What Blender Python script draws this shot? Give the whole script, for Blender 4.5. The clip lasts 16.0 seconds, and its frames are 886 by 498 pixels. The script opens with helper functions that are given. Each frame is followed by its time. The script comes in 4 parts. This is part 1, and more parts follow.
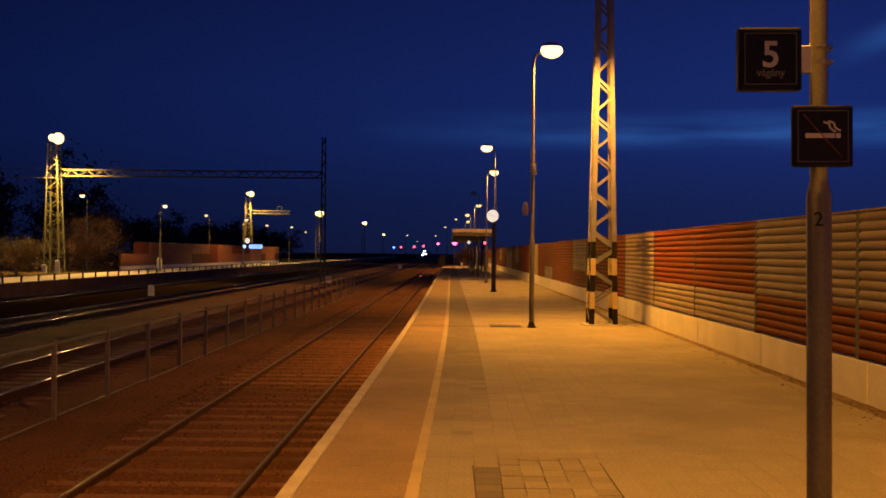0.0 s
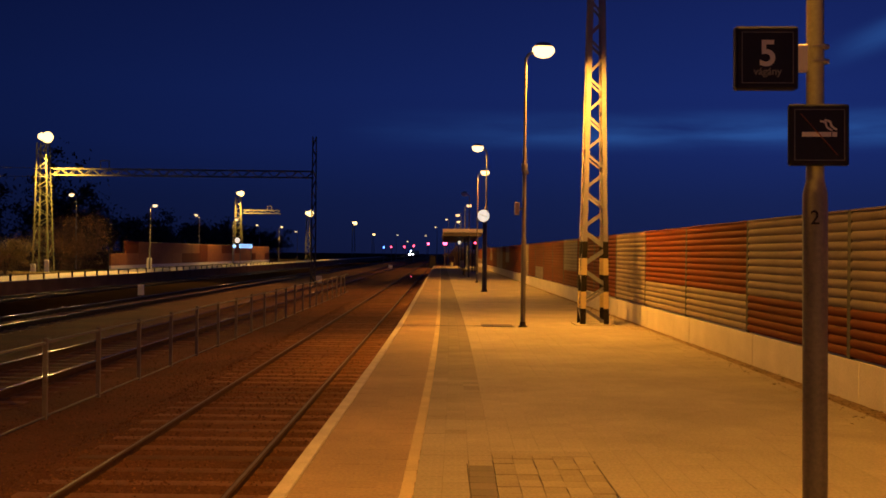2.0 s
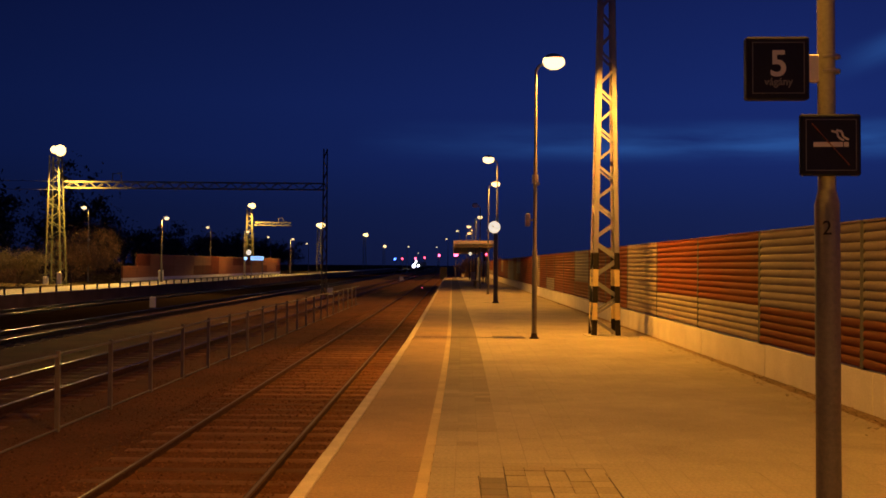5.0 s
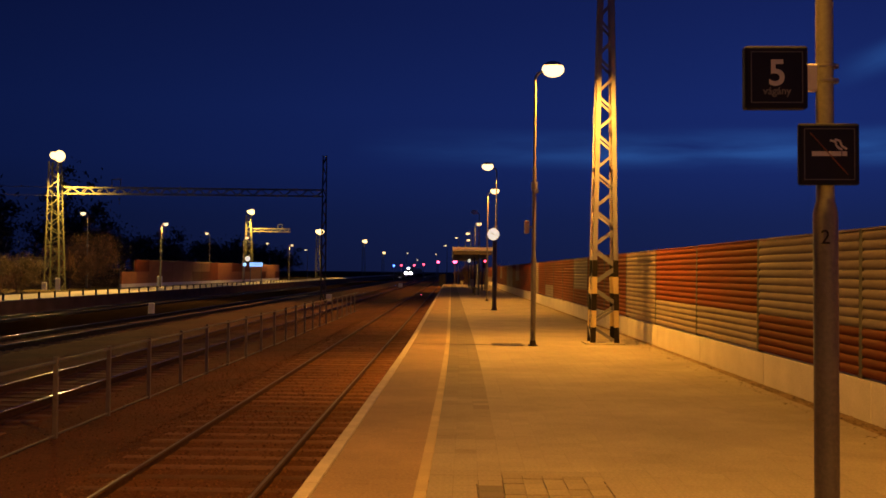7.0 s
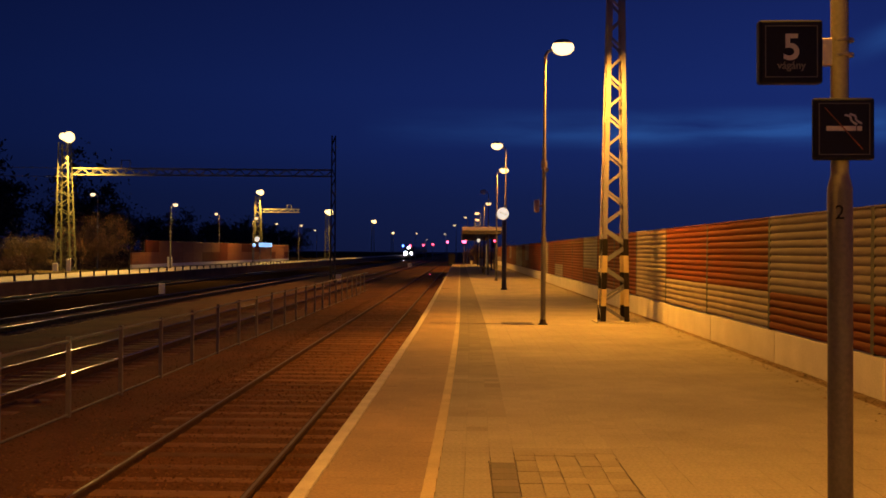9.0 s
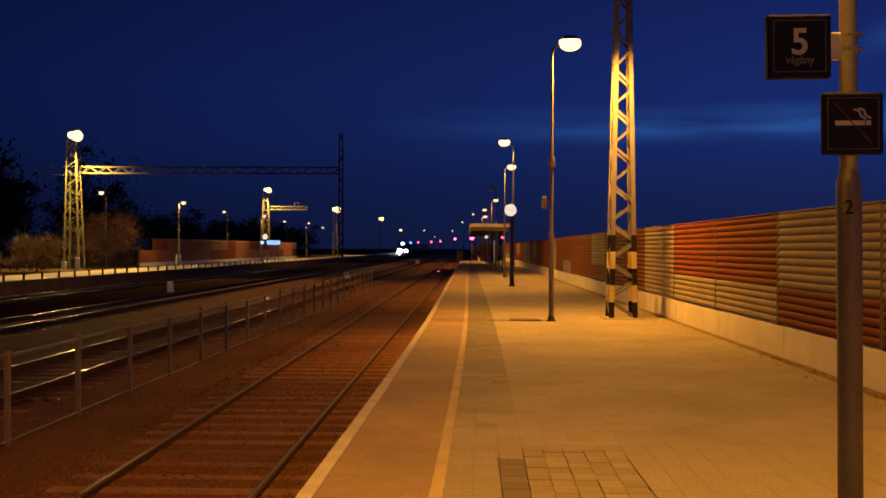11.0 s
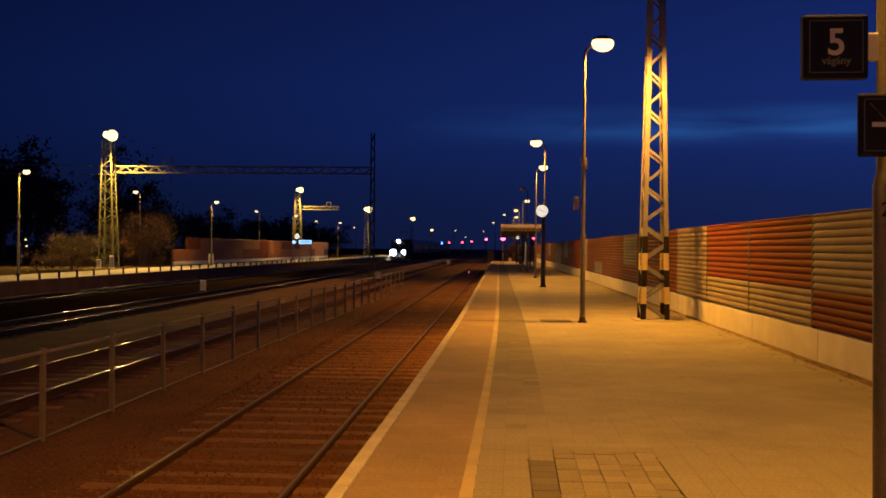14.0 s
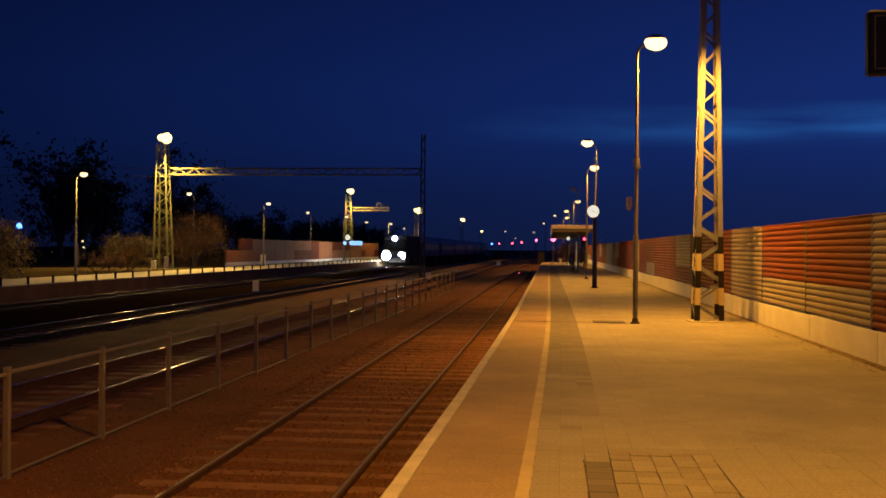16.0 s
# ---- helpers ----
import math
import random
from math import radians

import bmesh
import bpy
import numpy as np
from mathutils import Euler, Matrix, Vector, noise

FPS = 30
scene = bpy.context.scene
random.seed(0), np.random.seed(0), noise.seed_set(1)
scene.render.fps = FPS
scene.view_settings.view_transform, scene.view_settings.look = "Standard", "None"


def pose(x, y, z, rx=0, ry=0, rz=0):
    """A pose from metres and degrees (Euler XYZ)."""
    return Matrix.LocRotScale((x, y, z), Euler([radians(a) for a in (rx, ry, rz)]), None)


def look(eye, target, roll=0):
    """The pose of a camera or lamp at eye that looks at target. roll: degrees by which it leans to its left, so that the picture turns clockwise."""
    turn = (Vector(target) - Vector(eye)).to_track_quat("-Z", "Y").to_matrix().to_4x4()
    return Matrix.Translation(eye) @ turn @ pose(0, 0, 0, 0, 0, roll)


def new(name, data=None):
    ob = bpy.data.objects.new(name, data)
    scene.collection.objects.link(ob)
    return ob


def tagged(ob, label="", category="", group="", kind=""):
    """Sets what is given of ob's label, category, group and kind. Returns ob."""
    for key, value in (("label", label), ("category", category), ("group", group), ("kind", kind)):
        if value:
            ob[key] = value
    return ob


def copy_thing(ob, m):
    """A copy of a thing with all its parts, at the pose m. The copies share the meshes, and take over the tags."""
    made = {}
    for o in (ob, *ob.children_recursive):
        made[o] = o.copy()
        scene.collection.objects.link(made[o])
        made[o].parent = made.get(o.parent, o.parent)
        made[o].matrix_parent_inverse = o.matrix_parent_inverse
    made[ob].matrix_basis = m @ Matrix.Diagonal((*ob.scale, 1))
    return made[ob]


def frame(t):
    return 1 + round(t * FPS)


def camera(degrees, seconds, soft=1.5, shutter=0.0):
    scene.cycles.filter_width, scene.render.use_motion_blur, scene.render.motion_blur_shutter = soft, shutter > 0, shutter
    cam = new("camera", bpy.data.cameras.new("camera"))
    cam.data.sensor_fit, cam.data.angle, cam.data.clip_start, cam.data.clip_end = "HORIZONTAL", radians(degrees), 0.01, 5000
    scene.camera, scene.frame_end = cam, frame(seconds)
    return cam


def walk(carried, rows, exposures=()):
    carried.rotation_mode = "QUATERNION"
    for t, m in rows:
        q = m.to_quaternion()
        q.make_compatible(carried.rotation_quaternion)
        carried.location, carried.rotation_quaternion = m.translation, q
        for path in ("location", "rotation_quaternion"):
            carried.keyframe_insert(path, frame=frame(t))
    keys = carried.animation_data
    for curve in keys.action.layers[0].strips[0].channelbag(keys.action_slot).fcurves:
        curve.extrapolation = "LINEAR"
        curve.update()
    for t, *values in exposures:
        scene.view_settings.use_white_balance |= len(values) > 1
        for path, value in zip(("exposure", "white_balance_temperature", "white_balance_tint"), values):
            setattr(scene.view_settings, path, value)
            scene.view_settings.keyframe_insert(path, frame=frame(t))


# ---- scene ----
cam = camera(45.8, 16.0, soft=1.7)

walk(cam, [
    (0, pose(0.062, 0, 1.627, 90.219, -0.543, 0.446)),
    (0.5, pose(0.042, 0, 1.616, 90.010, -0.305, 0.383)),
    (1, pose(0.048, 0, 1.610, 89.678, -0.253, -0.261)),
    (1.5, pose(0.049, 0, 1.617, 89.844, -0.432, -0.192)),
    (2, pose(0.027, 0, 1.615, 90.229, -0.653, -0.097)),
    (2.5, pose(0.027, 0, 1.616, 90.301, -0.669, 0.046)),
    (3, pose(0.018, 0, 1.613, 90.343, -0.929, 0.323)),
    (3.5, pose(0.025, 0, 1.617, 90.640, -0.576, 0.422)),
    (4, pose(0.029, 0, 1.615, 90.792, -0.604, 0.333)),
    (6.5, pose(0.024, 0, 1.614, 90.994, -0.312, 0.812)),
    (7, pose(0.030, 0, 1.621, 91.223, -0.656, 0.448)),
    (7.5, pose(0.033, 0, 1.623, 90.794, -0.316, 0.166)),
    (8, pose(0.027, 0, 1.613, 90.726, -0.315, 0.494)),
    (8.5, pose(0.013, 0, 1.605, 90.282, -0.472, 0.789)),
    (11, pose(0.010, 0, 1.604, 89.948, -0.233, 1.369)),
    (11.5, pose(0.027, 0, 1.602, 89.917, -0.339, 1.365)),
    (12, pose(0.027, 0, 1.607, 90.004, -0.496, 1.710)),
    (12.5, pose(0.020, 0, 1.603, 89.924, -0.333, 1.937)),
    (13, pose(0.010, 0, 1.603, 89.808, -0.302, 2.182)),
    (13.5, pose(0.010, 0, 1.603, 89.893, -0.477, 2.612)),
    (14, pose(0.008, 0, 1.605, 89.957, -0.544, 3.064)),
    (14.5, pose(0.001, 0, 1.602, 89.970, -0.450, 3.680)),
    (15, pose(-0.011, 0, 1.598, 90.001, -0.465, 4.135)),
    (15.5, pose(-0.024, 0, 1.596, 90.096, -0.679, 5.007)),
    (16, pose(-0.031, 0, 1.598, 89.986, -0.498, 5.781)),
], exposures=[(0, 0.08, 6500, 10), (10, 0.08, 6480, 9), (13.5, 0.08, 6400, 5), (16, 0.10, 6080, -2)])

# ---- light ----
SODIUM = (1.0, 0.405, 0.036)
WARM = (1.0, 0.54, 0.11)


def dusk_sky():
    w = bpy.data.worlds.new("dusk")
    w.use_nodes = True
    scene.world = w
    nt = w.node_tree
    nt.nodes.clear()
    N = nt.nodes.new
    out, bg, tc, sep = N("ShaderNodeOutputWorld"), N("ShaderNodeBackground"), N("ShaderNodeTexCoord"), N("ShaderNodeSeparateXYZ")
    nt.links.new(tc.outputs["Generated"], sep.inputs[0])
    ramp = N("ShaderNodeValToRGB")
    stops = [(0.0, (0.0052, 0.0088, 0.042)), (0.05, (0.0052, 0.0108, 0.058)), (0.10, (0.0058, 0.0142, 0.088)), (0.15, (0.0058, 0.0146, 0.093)),
             (0.24, (0.0046, 0.0105, 0.070)), (0.6, (0.003, 0.006, 0.04))]
    els = ramp.color_ramp.elements
    while len(els) < len(stops):
        els.new(0.5)
    for e, (p, c) in zip(els, stops):
        e.position, e.color = p, (*c, 1)
    nt.links.new(sep.outputs["Z"], ramp.inputs[0])
    # darker to the west side of the tracks, brighter over the barrier
    side = N("ShaderNodeMapRange")
    for k, v in zip(("From Min", "From Max", "To Min", "To Max"), (-0.55, 0.3, 0.36, 1.24)):
        side.inputs[k].default_value = v
    nt.links.new(sep.outputs["X"], side.inputs[0])
    mul = N("ShaderNodeMix")
    mul.data_type, mul.blend_type = "RGBA", "MULTIPLY"
    mul.inputs[0].default_value = 1
    nt.links.new(ramp.outputs[0], mul.inputs[6])
    nt.links.new(side.outputs[0], mul.inputs[7])
    # one soft lit cloud bank low over the barrier, and a shorter slanting wisp above it

    def cloud(tilt, low, mid, high, stretch, place, x_range, keep):
        mp = N("ShaderNodeMapping")
        mp.inputs["Rotation"].default_value = (0, radians(tilt), 0)
        nt.links.new(tc.outputs["Generated"], mp.inputs[0])
        axis = N("ShaderNodeSeparateXYZ")
        nt.links.new(mp.outputs[0], axis.inputs[0])
        band = N("ShaderNodeValToRGB")
        band.color_ramp.interpolation = "EASE"
        b = band.color_ramp.elements
        b[0].position, b[0].color = low, (0, 0, 0, 1)
        b[1].position, b[1].color = high, (0, 0, 0, 1)
        b.new(mid).color = (1, 1, 1, 1)
        nt.links.new(axis.outputs["Z"], band.inputs[0])
        st = N("ShaderNodeMapping")
        st.inputs["Scale"].default_value = stretch
        st.inputs["Location"].default_value = place
        nt.links.new(mp.outputs[0], st.inputs[0])
        nz = N("ShaderNodeTexNoise")
        nz.inputs["Scale"].default_value, nz.inputs["Detail"].default_value, nz.inputs["Roughness"].default_value = 1.0, 7, 0.5
        nt.links.new(st.outputs[0], nz.inputs["Vector"])
        puff = N("ShaderNodeMapRange")
        side = N("ShaderNodeMapRange")
        for node, vals in ((puff, (0.30, 0.72, keep, 1.0)), (side, (*x_range, 0.0, 1.0))):
            for k, v in zip(("From Min", "From Max", "To Min", "To Max"), vals):
                node.inputs[k].default_value = v
        nt.links.new(nz.outputs[0], puff.inputs[0])
        nt.links.new(sep.outputs["X"], side.inputs[0])
        m1, m2 = N("ShaderNodeMath"), N("ShaderNodeMath")
        m1.operation = m2.operation = "MULTIPLY"
        nt.links.new(band.outputs[0], m1.inputs[0])
        nt.links.new(puff.outputs[0], m1.inputs[1])
        nt.links.new(m1.outputs[0], m2.inputs[0])
        nt.links.new(side.outputs[0], m2.inputs[1])
        return m2.outputs[0]

    bank = cloud(-0.4, 0.094, 0.114, 0.140, (6, 6, 44), (0.35, 0.2, 0.9), (-0.10, 0.30), 0.0)
    wisp = cloud(22, 0.020, 0.036, 0.056, (6, 6, 30), (1.7, 0.6, 0.3), (0.33, 0.40), 0.25)
    m3 = N("ShaderNodeMath")
    m3.use_clamp = True
    nt.links.new(bank, m3.inputs[0])
    nt.links.new(wisp, m3.inputs[1])
    add = N("ShaderNodeMix")
    add.data_type = "RGBA"
    nt.links.new(m3.outputs[0], add.inputs[0])
    nt.links.new(mul.outputs[2], add.inputs[6])
    add.inputs[7].default_value = (0.022, 0.085, 0.30, 1)
    nt.links.new(add.outputs[2], bg.inputs[0])
    bg.inputs[1].default_value = 1.1
    nt.links.new(bg.outputs[0], out.inputs[0])


dusk_sky()


def spot(name, eye, target, watts, color, cone=160, blend=0.35, size=0.12):
    d = bpy.data.lights.new(name, "SPOT")
    d.energy, d.color, d.spot_size, d.spot_blend, d.shadow_soft_size = watts, color, radians(cone), blend, size
    ob = new(name, d)
    ob.matrix_world = look(eye, target)
    return ob


# platform lamps: distance along the platform, pole x, side on which the head hangs, watts, cone, blend, sideways aim
PLATFORM_LAMPS = [(5.0, 1.826, -1, 2200, 166, 0.6, -0.6), (-15.0, 1.82, 1, 3300, 172, 0.3, 2.4), (23.2, 1.85, 1, 3700, 168, 0.7, 2.2), (44.8, 1.93, -1, 2000, 164, 0.6, -3.2),
                  (58.3, 2.02, 1, 2400, 174, 0.08, 2.4), (79.5, 2.12, -1, 0, 170, 0.3, -1.6), (99.0, 2.22, 1, 1900, 168, 0.4, 2.4), (124.0, 2.33, -1, 2400, 168, 0.4, -1.6), (150.0, 2.03, 1, 3000, 168, 0.4, 2.4)]
for y, x, s, w, cone, blend, aim in PLATFORM_LAMPS:
    if w:
        spot("lamp_light", (x + s * 0.39, y, 6.02), (x + aim, y + 0.001, 0), w, SODIUM, cone, blend)
FAR_LAMPS = [52.3, 87.3, 123.5, 158.5]
for y in FAR_LAMPS:
    spot("far_lamp_light", (-24.0, y, 5.2), (-24.0, y + 0.001, 0), 1050, WARM, 168, 0.3)
FLOOD_MASTS = [75.0, 147.0, 224.0, 340.0, 437.0]
spot("flood_light", (-27.7, 74.0, 9.2), (-26.0, 69.5, 0), 14500, WARM, 130, 0.45, 0.25)
spot("flood_light", (-27.7, 146.0, 9.2), (-25.0, 142.0, 0), 8000, WARM, 160, 0.4, 0.25)
spot("flood_light", (-27.7, 222.8, 9.2), (-24.0, 214.0, 0), 9000, WARM, 140, 0.5, 0.25)

STREET_LAMPS = [(83, -28.87), (127, -29.3), (173, -30), (226, -31)]
for y, x in STREET_LAMPS[:2]:
    spot("street_lamp_light", (x - 0.39, y, 5.75), (x - 0.5, y + 0.001, 0), 260, WARM, 166, 0.4)


# ---- materials ----
def material(name, color, rough=0.7, metal=0.0, vary=0.25, scale=6.0, fine=60.0, bump=0.25, dist=0.01, spread=0.0, second=None, spec=0.5):
    """A surface: two scales of variation, bump, and a random shift from piece to piece."""
    m = bpy.data.materials.new(name)
    m.use_nodes = True
    nt = m.node_tree
    p = nt.nodes["Principled BSDF"]
    N, L = nt.nodes.new, nt.links.new
    p.inputs["Metallic"].default_value = metal
    p.inputs["Specular IOR Level"].default_value = spec
    tc = N("ShaderNodeTexCoord")
    big, small = N("ShaderNodeTexNoise"), N("ShaderNodeTexNoise")
    big.inputs["Scale"].default_value, big.inputs["Detail"].default_value = scale, 5
    small.inputs["Scale"].default_value, small.inputs["Detail"].default_value = fine, 4
    src = tc.outputs["Object"]
    if spread:
        oi = N("ShaderNodeObjectInfo")
        isl = N("ShaderNodeNewGeometry")
        sm = N("ShaderNodeMath")
        L(oi.outputs["Random"], sm.inputs[0])
        L(isl.outputs["Random Per Island"], sm.inputs[1])
        fr = N("ShaderNodeMath")
        fr.operation = "FRACT"
        L(sm.outputs[0], fr.inputs[0])
    L(src, big.inputs["Vector"])
    L(src, small.inputs["Vector"])
    mixf = N("ShaderNodeMath")
    mixf.operation = "MULTIPLY_ADD"
    mixf.inputs[1].default_value = 0.45
    L(small.outputs[0], mixf.inputs[0])
    half = N("ShaderNodeMath")
    half.operation = "MULTIPLY"
    half.inputs[1].default_value = 0.55
    L(big.outputs[0], half.inputs[0])
    L(half.outputs[0], mixf.inputs[2])
    rng = N("ShaderNodeMapRange")
    for k, v in zip(("From Min", "From Max", "To Min", "To Max"), (0.32, 0.68, 0.0, 1.0)):
        rng.inputs[k].default_value = v
    L(mixf.outputs[0], rng.inputs[0])
    mix = N("ShaderNodeMix")
    mix.data_type = "RGBA"
    lo = [max(0, c * (1 - vary)) for c in color]
    hi = [min(1, c * (1 + vary)) for c in (second or color)]
    mix.inputs[6].default_value, mix.inputs[7].default_value = (*lo, 1), (*hi, 1)
    L(rng.outputs[0], mix.inputs[0])
    col = mix.outputs[2]
    if spread:
        sc = N("ShaderNodeMapRange")
        for k, v in zip(("To Min", "To Max"), (1 - spread, 1 + spread)):
            sc.inputs[k].default_value = v
        L(fr.outputs[0], sc.inputs[0])
        mm = N("ShaderNodeMix")
        mm.data_type, mm.blend_type = "RGBA", "MULTIPLY"
        mm.inputs[0].default_value = 1
        L(col, mm.inputs[6])
        L(sc.outputs[0], mm.inputs[7])
        col = mm.outputs[2]
    L(col, p.inputs["Base Color"])
    rr = N("ShaderNodeMapRange")
    for k, v in zip(("To Min", "To Max"), (max(0.05, rough - 0.12), min(1, rough + 0.12))):
        rr.inputs[k].default_value = v
    L(big.outputs[0], rr.inputs[0])
    L(rr.outputs[0], p.inputs["Roughness"])
    if bump:
        b = N("ShaderNodeBump")
        b.inputs["Strength"].default_value, b.inputs["Distance"].default_value = bump, dist
        L(small.outputs[0], b.inputs["Height"])
        L(b.outputs[0], p.inputs["Normal"])
    return m


def glow(name, color, strength, base=1.0):
    m = bpy.data.materials.new(name)
    m.use_nodes = True
    p = m.node_tree.nodes["Principled BSDF"]
    p.inputs["Base Color"].default_value = (*[min(1, c * base) for c in color], 1)
    p.inputs["Emission Color"].default_value = (*color, 1)
    p.inputs["Emission Strength"].default_value = strength
    return m


